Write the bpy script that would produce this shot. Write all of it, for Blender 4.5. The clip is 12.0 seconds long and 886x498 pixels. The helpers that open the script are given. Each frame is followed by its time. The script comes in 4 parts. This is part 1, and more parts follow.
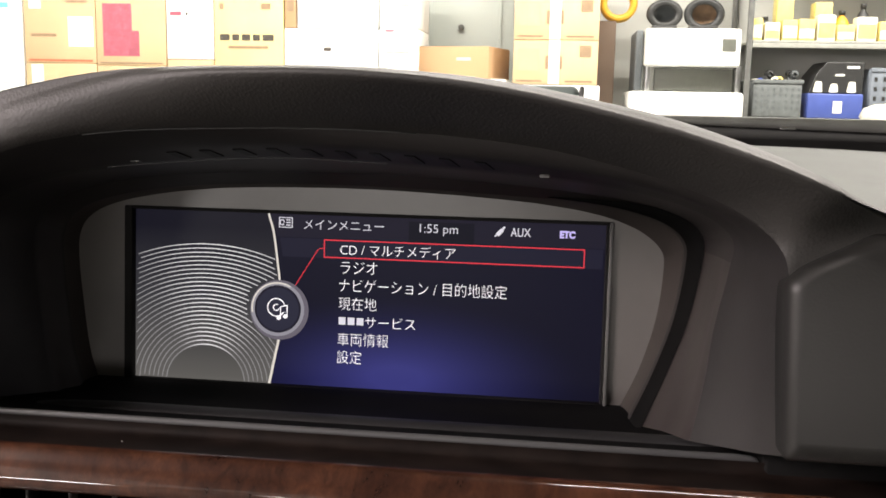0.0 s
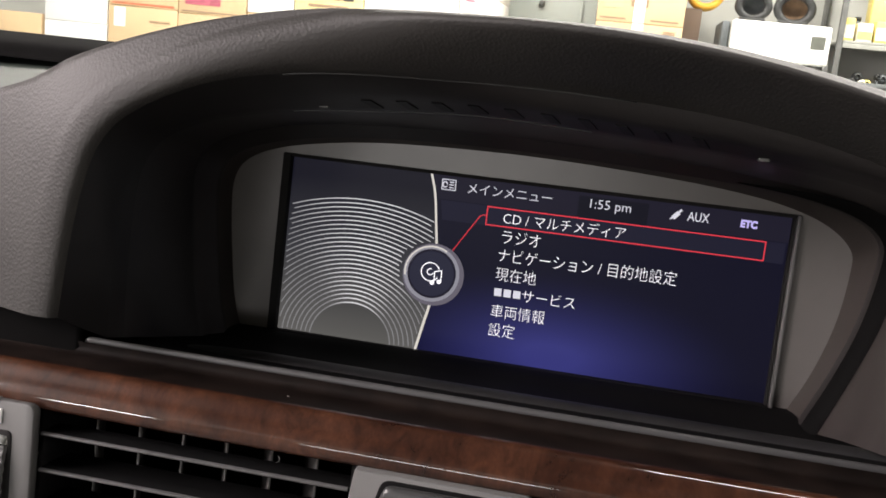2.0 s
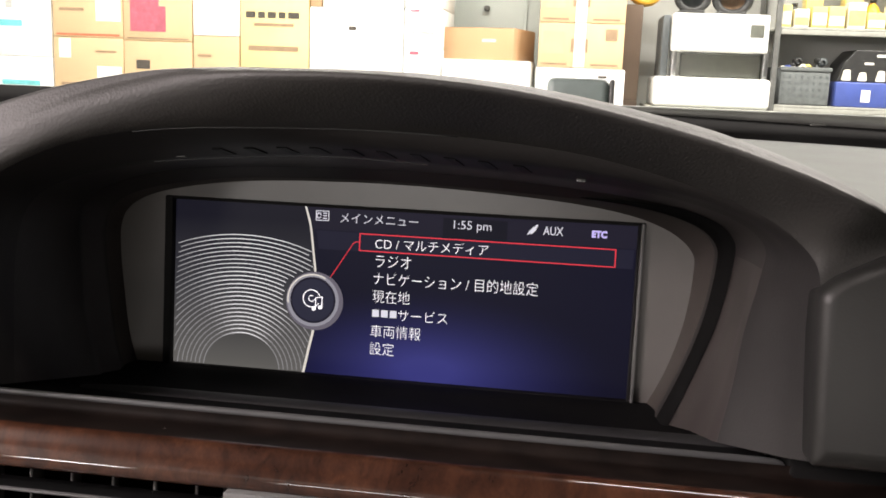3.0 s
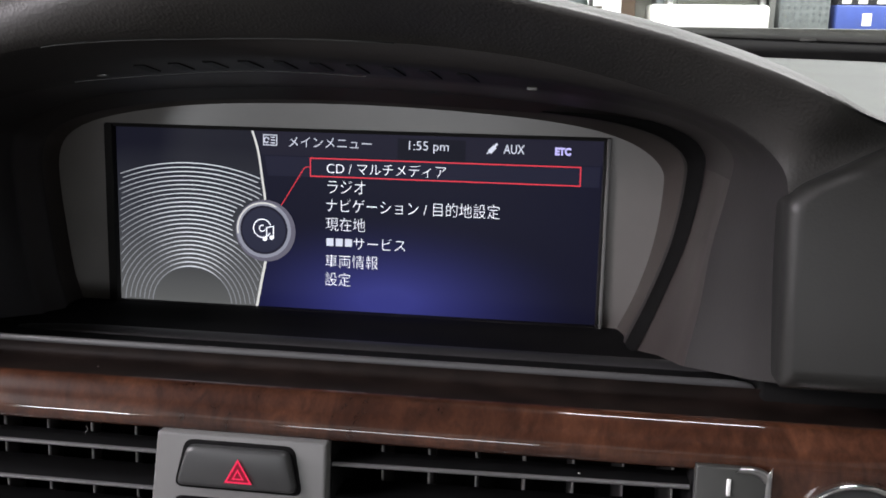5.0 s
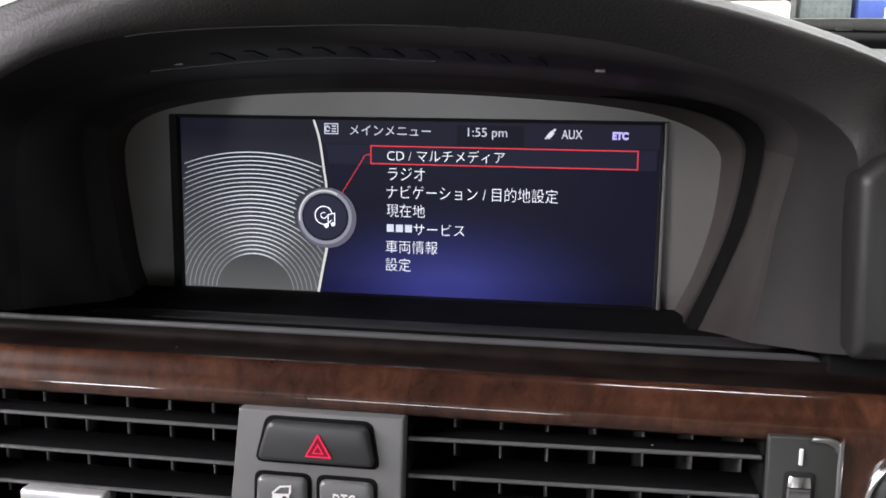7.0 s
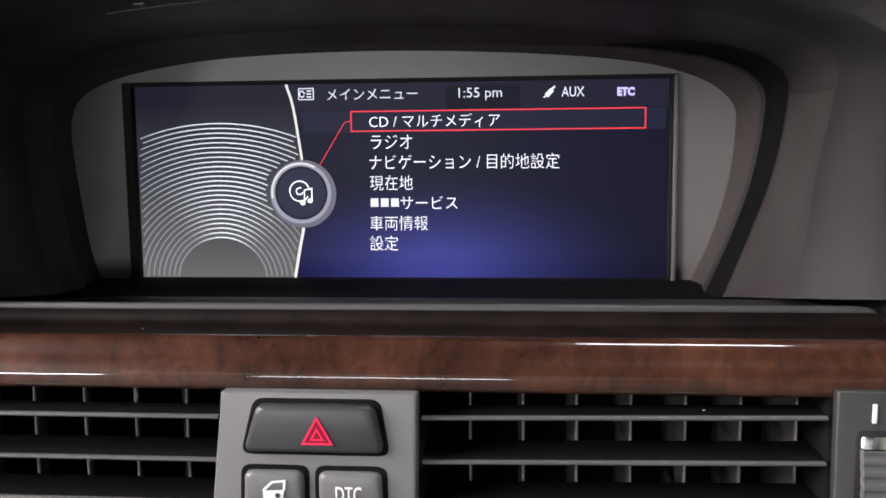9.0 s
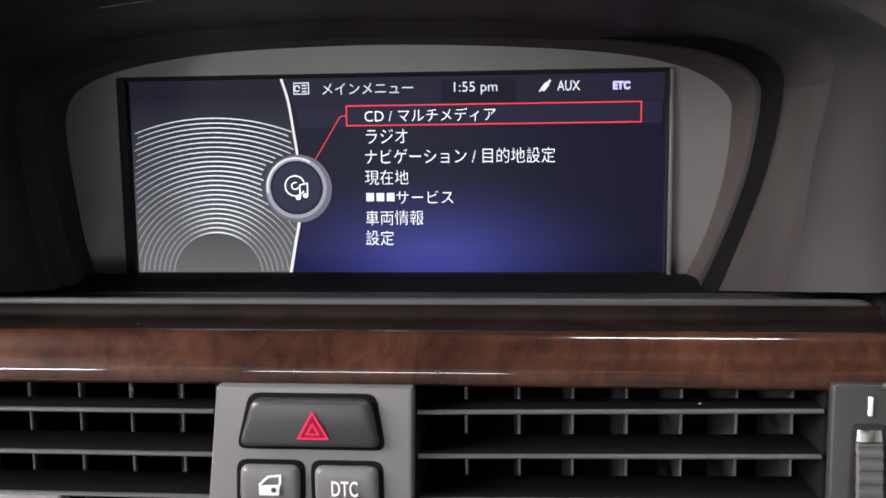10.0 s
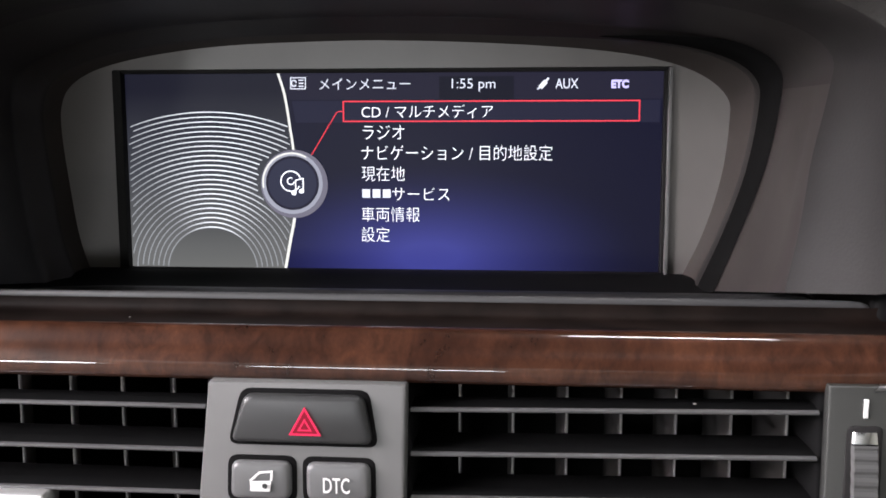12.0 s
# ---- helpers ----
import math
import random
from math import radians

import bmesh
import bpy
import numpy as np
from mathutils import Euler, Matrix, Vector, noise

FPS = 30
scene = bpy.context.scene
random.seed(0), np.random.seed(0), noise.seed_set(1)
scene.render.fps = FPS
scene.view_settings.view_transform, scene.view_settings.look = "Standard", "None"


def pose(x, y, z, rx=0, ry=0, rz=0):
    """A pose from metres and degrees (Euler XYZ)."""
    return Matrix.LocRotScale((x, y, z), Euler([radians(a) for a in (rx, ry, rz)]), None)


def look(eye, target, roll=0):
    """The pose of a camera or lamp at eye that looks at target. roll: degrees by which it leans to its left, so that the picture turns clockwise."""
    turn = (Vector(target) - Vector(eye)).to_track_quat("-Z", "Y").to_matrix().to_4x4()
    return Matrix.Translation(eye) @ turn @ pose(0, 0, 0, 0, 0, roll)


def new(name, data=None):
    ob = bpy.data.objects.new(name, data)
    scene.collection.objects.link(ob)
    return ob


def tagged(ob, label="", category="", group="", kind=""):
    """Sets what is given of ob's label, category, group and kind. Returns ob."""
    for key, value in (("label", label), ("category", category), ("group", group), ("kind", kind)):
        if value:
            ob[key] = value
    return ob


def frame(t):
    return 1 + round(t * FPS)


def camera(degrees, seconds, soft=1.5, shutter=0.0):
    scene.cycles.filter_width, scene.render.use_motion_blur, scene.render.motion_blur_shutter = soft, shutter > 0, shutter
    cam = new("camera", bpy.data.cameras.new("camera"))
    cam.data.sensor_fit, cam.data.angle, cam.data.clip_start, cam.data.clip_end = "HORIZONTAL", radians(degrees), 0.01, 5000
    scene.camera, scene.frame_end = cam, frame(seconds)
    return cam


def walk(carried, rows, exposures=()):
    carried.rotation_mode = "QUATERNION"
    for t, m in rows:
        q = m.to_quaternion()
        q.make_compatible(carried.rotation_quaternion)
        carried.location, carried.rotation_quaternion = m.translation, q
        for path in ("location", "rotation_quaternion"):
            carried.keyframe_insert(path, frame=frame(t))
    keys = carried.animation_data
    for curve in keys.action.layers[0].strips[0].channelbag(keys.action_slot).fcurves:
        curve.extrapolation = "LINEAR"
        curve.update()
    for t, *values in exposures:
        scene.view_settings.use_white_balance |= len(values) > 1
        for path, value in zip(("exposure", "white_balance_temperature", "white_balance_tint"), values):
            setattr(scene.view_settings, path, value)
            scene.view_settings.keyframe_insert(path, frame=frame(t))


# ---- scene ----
cam = camera(50.28, 12.0, soft=1.7)
# The dashboard's own frame: x across the car, y ahead, z up along the screen, which leans back a little.
DASH = pose(0, 0, 0.93, -4.5)
# seconds, eye (in the dashboard's frame), yaw, pitch, roll
PATH = [
    (0, 0.1054, -0.4203, 0.0326, 6.96, -4.70, 1.70),
    (0.5, 0.0942, -0.4224, 0.0338, 7.50, -5.98, 2.84),
    (1, 0.0913, -0.4163, 0.0280, 8.55, -6.70, 4.46),
    (1.5, 0.0761, -0.4105, 0.0373, 9.85, -7.01, 5.83),
    (2, 0.0531, -0.4099, 0.0259, 9.85, -6.49, 6.67),
    (2.5, 0.0643, -0.4058, 0.0221, 8.57, -5.84, 5.61),
    (3, 0.0997, -0.4283, 0.0403, 8.09, -5.96, 2.86),
    (3.5, 0.1186, -0.4143, 0.0315, 8.28, -7.28, 1.42),
    (3.7, 0.1207, -0.4130, 0.0355, 8.39, -8.37, 1.36),
    (5.3, 0.1137, -0.4018, 0.0308, 7.87, -9.78, 1.44),
    (5.5, 0.1122, -0.4022, 0.0339, 7.58, -9.91, 1.29),
    (6, 0.1143, -0.4092, 0.0327, 8.28, -10.05, 0.82),
    (6.5, 0.1007, -0.4134, 0.0261, 9.00, -9.95, 0.75),
    (6.7, 0.1017, -0.4154, 0.0291, 9.36, -9.92, 0.49),
    (8.3, 0.0798, -0.3884, -0.0151, 6.32, -6.34, 0.86),
    (8.5, 0.0791, -0.3828, -0.0127, 5.90, -6.55, 0.24),
    (9, 0.0725, -0.3815, -0.0086, 5.41, -7.08, -0.68),
    (9.5, 0.0725, -0.3818, -0.0087, 5.24, -7.21, -0.69),
    (10, 0.0728, -0.3811, -0.0091, 5.21, -7.35, -0.79),
    (10.5, 0.0727, -0.3810, -0.0094, 5.12, -7.37, -0.62),
    (11, 0.0729, -0.3807, -0.0109, 5.08, -7.30, -0.34),
    (11.5, 0.0726, -0.3811, -0.0112, 5.07, -7.37, -0.19),
    (12, 0.0731, -0.3794, -0.0104, 5.02, -7.35, -0.08),
]
walk(cam, [(t, DASH @ pose(x, y, z, 90 + pitch, 0, yaw) @ pose(0, 0, 0, 0, 0, roll)) for t, x, y, z, yaw, pitch, roll in PATH],
     exposures=[(0.0, 0.08, 6750, 15), (1.5, 0.04, 6650, 14), (2.4, -0.02, 6550, 14), (3.0, 0.08, 6700, 15), (3.7, 0.08, 6500, 13), (5.4, 0.14, 6050, 12), (6.7, 0.14, 6050, 12),
                (8.5, 0.47, 6150, 13), (10.5, 0.55, 6150, 12), (12.0, 0.66, 6150, 12)])

# ---- light ----
world = bpy.data.worlds.new("garage_world")
scene.world = world
world.use_nodes = True
world.node_tree.nodes["Background"].inputs[0].default_value = (0.9, 0.95, 1.0, 1)
world.node_tree.nodes["Background"].inputs[1].default_value = 0.08


def tube_lamp(x, y, z, length, watts, along="x", colour=(1.0, 0.97, 0.9)):
    data = bpy.data.lights.new("tube_light", "AREA")
    data.shape, data.size, data.size_y = "RECTANGLE", length, 0.12
    data.energy, data.color = watts, colour
    ob = new("tube_light", data)
    ob.matrix_world = pose(x, y, z, 0, 0, 0 if along == "x" else 90)
    return ob


# a row of assumed, unseen ceiling tubes over the stacked goods
for x, watts in ((-3.2, 86), (-1.6, 84), (0.0, 95), (1.6, 112), (3.2, 118)):
    tube_lamp(x, 2.9, 2.85, 1.2, watts)


# an area lamp alone: no door, window or shutter is built round it
def opening(name, eye, target, width, height, watts, colour):
    data = bpy.data.lights.new(name, "AREA")
    data.shape, data.size, data.size_y, data.energy, data.color = "RECTANGLE", width, height, watts, colour
    new(name, data).matrix_world = look(eye, target)


# unseen fill lamps added beside and behind the car, and the roof's reading lamp
opening("side_fill", (-1.38, -0.72, 1.50), (0, -0.1, 0.93), 1.25, 0.4, 52, (1.0, 0.91, 0.90))
opening("rear_fill", (-1.05, -7.0, 1.30), (0, 0, 0.9), 1.9, 0.5, 40, (0.99, 0.985, 0.95))
opening("rear_fill", (-3.75, -7.0, 1.40), (0, 0, 0.9), 0.8, 0.55, 52, (0.99, 0.985, 0.95))
opening("reading_lamp", (0.195, -0.26, 1.375), (0.195, -0.26, 0.0), 0.17, 0.05, 0.95, (1.0, 0.95, 0.90))

# ---- materials ----


def material(name, build):
    m = bpy.data.materials.new(name)
    m.use_nodes = True
    nt = m.node_tree
    build(nt, nt.nodes["Principled BSDF"])
    return m


def node(nt, kind, **inputs):
    n = nt.nodes.new(kind)
    for key, value in inputs.items():
        n.inputs[key.replace("_", " ")].default_value = value
    return n


def noise_mix(nt, scale, a, b, low=0.35, high=0.65, stretch=(1, 1, 1), detail=6.0):
    co = nt.nodes.new("ShaderNodeTexCoord")
    mp = node(nt, "ShaderNodeMapping", Scale=stretch)
    nz = node(nt, "ShaderNodeTexNoise", Scale=scale, Detail=detail)
    cr = nt.nodes.new("ShaderNodeValToRGB")
    cr.color_ramp.elements[0].position, cr.color_ramp.elements[1].position = low, high
    cr.color_ramp.elements[0].color, cr.color_ramp.elements[1].color = (*a, 1), (*b, 1)
    nt.links.new(co.outputs["Object"], mp.inputs["Vector"])
    nt.links.new(mp.outputs[0], nz.inputs["Vector"])
    nt.links.new(nz.outputs["Fac"], cr.inputs["Fac"])
    return cr, nz, mp


def bump(nt, p, source, strength, distance):
    b = node(nt, "ShaderNodeBump", Strength=strength, Distance=distance)
    nt.links.new(source, b.inputs["Height"])
    nt.links.new(b.outputs[0], p.inputs["Normal"])
    return b


def plain(name, rgb, rough=0.5, metal=0.0, vary=0.12, scale=40.0, coat=0.0, relief=0.0, spec=0.5):
    def build(nt, p):
        lo, hi = [c * (1 - vary) for c in rgb], [min(1, c * (1 + vary)) for c in rgb]
        cr, nz, _ = noise_mix(nt, scale, lo, hi)
        nt.links.new(cr.outputs[0], p.inputs["Base Color"])
        p.inputs["Roughness"].default_value, p.inputs["Metallic"].default_value = rough, metal
        p.inputs["Coat Weight"].default_value = coat
        p.inputs["Specular IOR Level"].default_value = spec
        if relief:
            fine = node(nt, "ShaderNodeTexNoise", Scale=scale * 12, Detail=4.0)
            co = nt.nodes.new("ShaderNodeTexCoord")
            nt.links.new(co.outputs["Object"], fine.inputs["Vector"])
            bump(nt, p, fine.outputs["Fac"], 0.5, relief)
    return material(name, build)


def leather(name, rgb, rough=0.5, cell=520.0, depth=0.0004):
    def build(nt, p):
        cr, nz, _ = noise_mix(nt, 25.0, [c * 0.85 for c in rgb], [c * 1.15 for c in rgb])
        nt.links.new(cr.outputs[0], p.inputs["Base Color"])
        co = nt.nodes.new("ShaderNodeTexCoord")
        warp = node(nt, "ShaderNodeTexNoise", Scale=140.0, Detail=3.0)
        add = node(nt, "ShaderNodeMixRGB", Fac=0.0012)
        vo = node(nt, "ShaderNodeTexVoronoi", Scale=cell)
        vo.feature = "F1"
        nt.links.new(co.outputs["Object"], warp.inputs["Vector"])
        nt.links.new(co.outputs["Object"], add.inputs[1])
        nt.links.new(warp.outputs["Color"], add.inputs[2])
        nt.links.new(add.outputs[0], vo.inputs["Vector"])
        bump(nt, p, vo.outputs["Distance"], 0.7, depth)
        p.inputs["Roughness"].default_value = rough
        p.inputs["Specular IOR Level"].default_value = 0.37
    return material(name, build)


def glow(name, rgb, strength=1.0, rough=0.35):
    def build(nt, p):
        p.inputs["Base Color"].default_value = (0.006, 0.006, 0.007, 1)
        p.inputs["Specular IOR Level"].default_value = 0.07
        p.inputs["Roughness"].default_value = rough
        p.inputs["Emission Color"].default_value = (*rgb, 1)
        p.inputs["Emission Strength"].default_value = strength
    return material(name, build)


def wood_burl(nt, p):
    """Lacquered burl: broad tone, upright flame streaks and fine grain, under a clear coat."""
    co = nt.nodes.new("ShaderNodeTexCoord")

    def layer(scale, stretch, lo, hi, a, b, twist):
        mp = node(nt, "ShaderNodeMapping", Scale=stretch)
        nz = node(nt, "ShaderNodeTexNoise", Scale=scale, Detail=5.0, Distortion=twist)
        cr = nt.nodes.new("ShaderNodeValToRGB")
        cr.color_ramp.elements[0].position, cr.color_ramp.elements[1].position = lo, hi
        cr.color_ramp.elements[0].color, cr.color_ramp.elements[1].color = (*a, 1), (*b, 1)
        nt.links.new(co.outputs["Object"], mp.inputs["Vector"])
        nt.links.new(mp.outputs[0], nz.inputs["Vector"])
        nt.links.new(nz.outputs["Fac"], cr.inputs["Fac"])
        return cr.outputs[0]

    def over(a, b, amount, mode):
        mix = node(nt, "ShaderNodeMixRGB", Fac=amount)
        mix.blend_type = mode
        nt.links.new(a, mix.inputs[1])
        nt.links.new(b, mix.inputs[2])
        return mix.outputs[0]

    tone = layer(34.0, (1, 1, .8), .32, .70, (.0225, .0092, .0062), (.077, .0320, .0182), .8)
    flame = layer(115.0, (1, 1, .34), .34, .72, (.18, .18, .18), (.92, .82, .68), 1.8)
    grain = layer(900.0, (1, 1, .5), .30, .70, (.38, .38, .38), (.62, .62, .62), .4)
    colour = over(over(tone, flame, .48, "OVERLAY"), grain, .6, "OVERLAY")
    nt.links.new(colour, p.inputs["Base Color"])
    p.inputs["Roughness"].default_value = 0.35
    p.inputs["Specular IOR Level"].default_value = 0.1
    p.inputs["Coat IOR"].default_value = 1.65
    p.inputs["Coat Weight"].default_value, p.inputs["Coat Roughness"].default_value = 1.0, 0.06


def cardboard(name, rgb):
    def build(nt, p):
        cr, nz, mp = noise_mix(nt, 3.0, [c * 0.88 for c in rgb], [min(1, c * 1.08) for c in rgb])
        flute = node(nt, "ShaderNodeTexNoise", Scale=60.0, Detail=3.0)
        st = node(nt, "ShaderNodeMapping", Scale=(4, 4, 0.3))
        nt.links.new(mp.outputs[0], st.inputs["Vector"])
        nt.links.new(st.outputs[0], flute.inputs["Vector"])
        mix = node(nt, "ShaderNodeMixRGB", Fac=0.15)
        mix.blend_type = "OVERLAY"
        nt.links.new(cr.outputs[0], mix.inputs[1])
        nt.links.new(flute.outputs["Fac"], mix.inputs[2])
        nt.links.new(mix.outputs[0], p.inputs["Base Color"])
        bump(nt, p, flute.outputs["Fac"], 0.3, 0.002)
        p.inputs["Roughness"].default_value = 0.8
    return material(name, build)


def screen_colour(nt, p):
    """The menu's dark blue ground, with a soft blue patch low in the middle."""
    co = nt.nodes.new("ShaderNodeTexCoord")
    mp = node(nt, "ShaderNodeMapping", Location=(-0.38, 0.0, 1.56), Scale=(11.0, 0.0, 25.0))
    gr = nt.nodes.new("ShaderNodeTexGradient")
    gr.gradient_type = "QUADRATIC_SPHERE"
    cr = nt.nodes.new("ShaderNodeValToRGB")
    cr.color_ramp.elements[0].color = (0.0048, 0.0048, 0.0150, 1)
    cr.color_ramp.elements[1].color = (0.036, 0.038, 0.185, 1)
    cr.color_ramp.elements[1].position = 0.75
    nt.links.new(co.outputs["Object"], mp.inputs["Vector"])
    nt.links.new(mp.outputs[0], gr.inputs["Vector"])
    nt.links.new(gr.outputs["Fac"], cr.inputs["Fac"])
    nt.links.new(cr.outputs[0], p.inputs["Emission Color"])
    p.inputs["Emission Strength"].default_value = 1.0
    p.inputs["Base Color"].default_value = (0.006, 0.006, 0.007, 1)
    p.inputs["Specular IOR Level"].default_value = 0.07
    p.inputs["Roughness"].default_value = 0.3


def fade_up(name, low, high, z0, z1, mid=None):
    """Glow that goes from one colour at height z0 to another at z1."""
    def build(nt, p):
        co = nt.nodes.new("ShaderNodeTexCoord")
        sep = nt.nodes.new("ShaderNodeSeparateXYZ")
        mr = node(nt, "ShaderNodeMapRange")
        mr.inputs["From Min"].default_value, mr.inputs["From Max"].default_value = z0, z1
        cr = nt.nodes.new("ShaderNodeValToRGB")
        cr.color_ramp.elements[0].color, cr.color_ramp.elements[1].color = (*low, 1), (*high, 1)
        if mid:
            cr.color_ramp.elements.new(0.55).color = (*mid, 1)
        nt.links.new(co.outputs["Object"], sep.inputs[0])
        nt.links.new(sep.outputs["Z"], mr.inputs["Value"])
        nt.links.new(mr.outputs[0], cr.inputs["Fac"])
        nt.links.new(cr.outputs[0], p.inputs["Emission Color"])
        p.inputs["Emission Strength"].default_value = 1.0
        p.inputs["Base Color"].default_value = (0.006, 0.006, 0.006, 1)
        p.inputs["Specular IOR Level"].default_value = 0.07
        p.inputs["Roughness"].default_value = 0.3
    return material(name, build)


M_PAD = leather("dash_leather", (0.035, 0.0338, 0.0312), 0.55, 900.0, 0.00016)
# greener than the hood: the windscreen's tint of the light, put into colour
M_UPPER = leather("glass_tint_leather", (0.034, 0.045, 0.037), 0.6, 900.0, 0.00016)
M_SMOOTH = leather("smooth_dash_skin", (0.0145, 0.0145, 0.0132), 0.48, 1000.0, 0.00004)
# one recess lining in two tones: its lit lower right side painted paler
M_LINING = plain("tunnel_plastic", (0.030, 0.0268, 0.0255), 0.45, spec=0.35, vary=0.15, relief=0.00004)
M_LINING_LIT = plain("lit_tunnel_plastic", (0.043, 0.0368, 0.034), 0.4, spec=0.45, vary=0.12, relief=0.00004)
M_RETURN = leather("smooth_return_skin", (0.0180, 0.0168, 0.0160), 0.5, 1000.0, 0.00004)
M_BEVEL = plain("bevel_plastic", (0.055, 0.047, 0.043), 0.5, spec=0.3, vary=0.1)
M_GASKET = plain("black_rubber", (0.022, 0.021, 0.021), 0.7, spec=0.12)
M_BLACK = plain("black_plastic", (0.012, 0.012, 0.0125), 0.5, spec=0.2)
M_LEDGE = plain("ledge_plastic", (0.009, 0.0088, 0.009), 0.75, relief=0.00004, spec=0.08)
M_BEAD = plain("satin_bead", (0.062, 0.062, 0.063), 0.36, vary=0.05)
M_EDGE = plain("lit_edge_grey", (0.075, 0.075, 0.076), 0.35, vary=0.05)
M_PLATE = plain("grey_bezel", (0.169, 0.158, 0.149), 0.28, vary=0.05, relief=0.00002)
M_GREY = plain("grey_satin", (0.132, 0.132, 0.129), 0.45, vary=0.05)
# the plates' grey, darkened for the right one as if turned from light
M_GREY_SHADED = plain("shaded_grey_satin", (0.044, 0.045, 0.042), 0.45, vary=0.05)
M_TAB = plain("satin_silver", (0.7, 0.7, 0.69), 0.42, 0.6, vary=0.03)
M_GREYKEY = plain("grey_key", (0.125, 0.126, 0.126), 0.4, vary=0.06)
M_BUTTON = plain("dark_button", (0.036, 0.037, 0.037), 0.4, vary=0.06)
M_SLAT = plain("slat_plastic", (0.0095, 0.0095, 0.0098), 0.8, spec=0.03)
M_FIN = plain("fin_plastic", (0.135, 0.124, 0.122), 0.35)
M_FINEDGE = plain("lit_fin_edge", (0.30, 0.29, 0.285), 0.35)
M_WHEEL = plain("wheel_rubber", (0.085, 0.085, 0.084), 0.45, vary=0.06)
M_CHROME = plain("chrome", (0.8, 0.8, 0.8), 0.18, 1.0, vary=0.03)
M_STEEL = plain("dull_metal_rim", (0.5, 0.5, 0.5), 0.3, 1.0, vary=0.05)
M_WOOD = material("burl_wood", wood_burl)
# the wood's upper face in darker brown: its shade is in the colour
M_WOOD_SHADE = plain("shaded_wood_brown", (0.0098, 0.0064, 0.0052), 0.55, vary=0.4, scale=75.0, spec=0.1)
M_RIDGE = plain("lit_ridge_grey", (0.034, 0.034, 0.035), 0.45, vary=0.05, spec=0.3)
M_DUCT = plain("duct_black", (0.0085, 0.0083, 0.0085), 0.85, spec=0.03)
M_MARK = plain("white_mark", (0.8, 0.8, 0.78), 0.5, vary=0.02)
M_SCREEN = material("menu_ground", screen_colour)
M_LEFT = fade_up("disc_ground", (0.112, 0.110, 0.104), (0.008, 0.008, 0.015), -0.068, 0.004, (0.036, 0.037, 0.043))


def arc_colour(nt, p):
    """Fine arc lines, brightest in a fan that stands up from the hub, dimmer towards both sides."""
    co = nt.nodes.new("ShaderNodeTexCoord")
    sep = nt.nodes.new("ShaderNodeSeparateXYZ")
    nt.links.new(co.outputs["Object"], sep.inputs[0])

    def math_node(kind, a, b):
        m = nt.nodes.new("ShaderNodeMath")
        m.operation = kind
        for socket, value in ((m.inputs[0], a), (m.inputs[1], b)):
            if isinstance(value, float):
                socket.default_value = value
            else:
                nt.links.new(value, socket)
        return m.outputs[0]

    turn = math_node("ARCTAN2", math_node("ADD", sep.outputs["Z"], .0690), math_node("ADD", sep.outputs["X"], .0563))
    away = math_node("ABSOLUTE", math_node("SUBTRACT", turn, 1.45), 0.0)
    mr = node(nt, "ShaderNodeMapRange")
    mr.interpolation_type = "SMOOTHSTEP"
    mr.inputs["From Min"].default_value, mr.inputs["From Max"].default_value = 0.05, 0.85
    mr.inputs["To Min"].default_value, mr.inputs["To Max"].default_value = .92, .25
    nt.links.new(away, mr.inputs["Value"])
    p.inputs["Emission Color"].default_value = (0.92, 0.93, 0.95, 1)
    nt.links.new(mr.outputs[0], p.inputs["Emission Strength"])
    p.inputs["Base Color"].default_value = (0.006, 0.006, 0.006, 1)
    p.inputs["Specular IOR Level"].default_value = 0.07


M_ARC = material("disc_lines", arc_colour)
M_HEAD = glow("header_ground", (0.012, 0.011, 0.022))
M_ROW = glow("row_ground", (0.0125, 0.0125, 0.027))
M_TEXT = glow("white_letters", (0.97, 0.97, 1.0), 1.25)
M_HTEXT = glow("header_letters", (0.70, 0.71, 0.78))
M_RED = glow("red_line", (0.75, 0.05, 0.07))
M_SILVER = glow("silver_line", (0.68, 0.66, 0.60))
M_RIM = glow("knob_rim", (0.27, 0.27, 0.31))
M_RIM_DARK = glow("knob_shade", (0.13, 0.12, 0.15))
M_KNOB = glow("knob_face", (0.022, 0.023, 0.042))
M_VIOLET = glow("violet_mark", (0.56, 0.50, 0.92))
M_HAZARD = glow("hazard_red", (1.0, 0.03, 0.10), 0.9)
M_HAZARD_IN = glow("hazard_dim", (0.30, 0.012, 0.03), 0.8)
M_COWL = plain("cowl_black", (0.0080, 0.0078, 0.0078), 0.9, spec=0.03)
M_WIPER = plain("wiper_grey", (0.062, 0.063, 0.057), 0.5)
# dark, so that the unseen roof stays dim in the trim's reflections
M_BLOCKER = plain("roof_block_grey", (0.03, 0.03, 0.03), 0.9, vary=0.1)
M_BOUNCE = plain("bounce_grey", (0.16, 0.15, 0.145), 0.95, vary=0.2, relief=0.002)
M_SENSOR = plain("grey_green_plastic", (0.17, 0.21, 0.195), 0.45)

# ---- mesh helpers ----


def mesh_object(name, bm, mat, smooth=True):
    me = bpy.data.meshes.new(name)
    bmesh.ops.recalc_face_normals(bm, faces=bm.faces)
    bm.to_mesh(me)
    bm.free()
    for poly in me.polygons:
        poly.use_smooth = smooth
    me.materials.append(mat)
    return new(name, me)


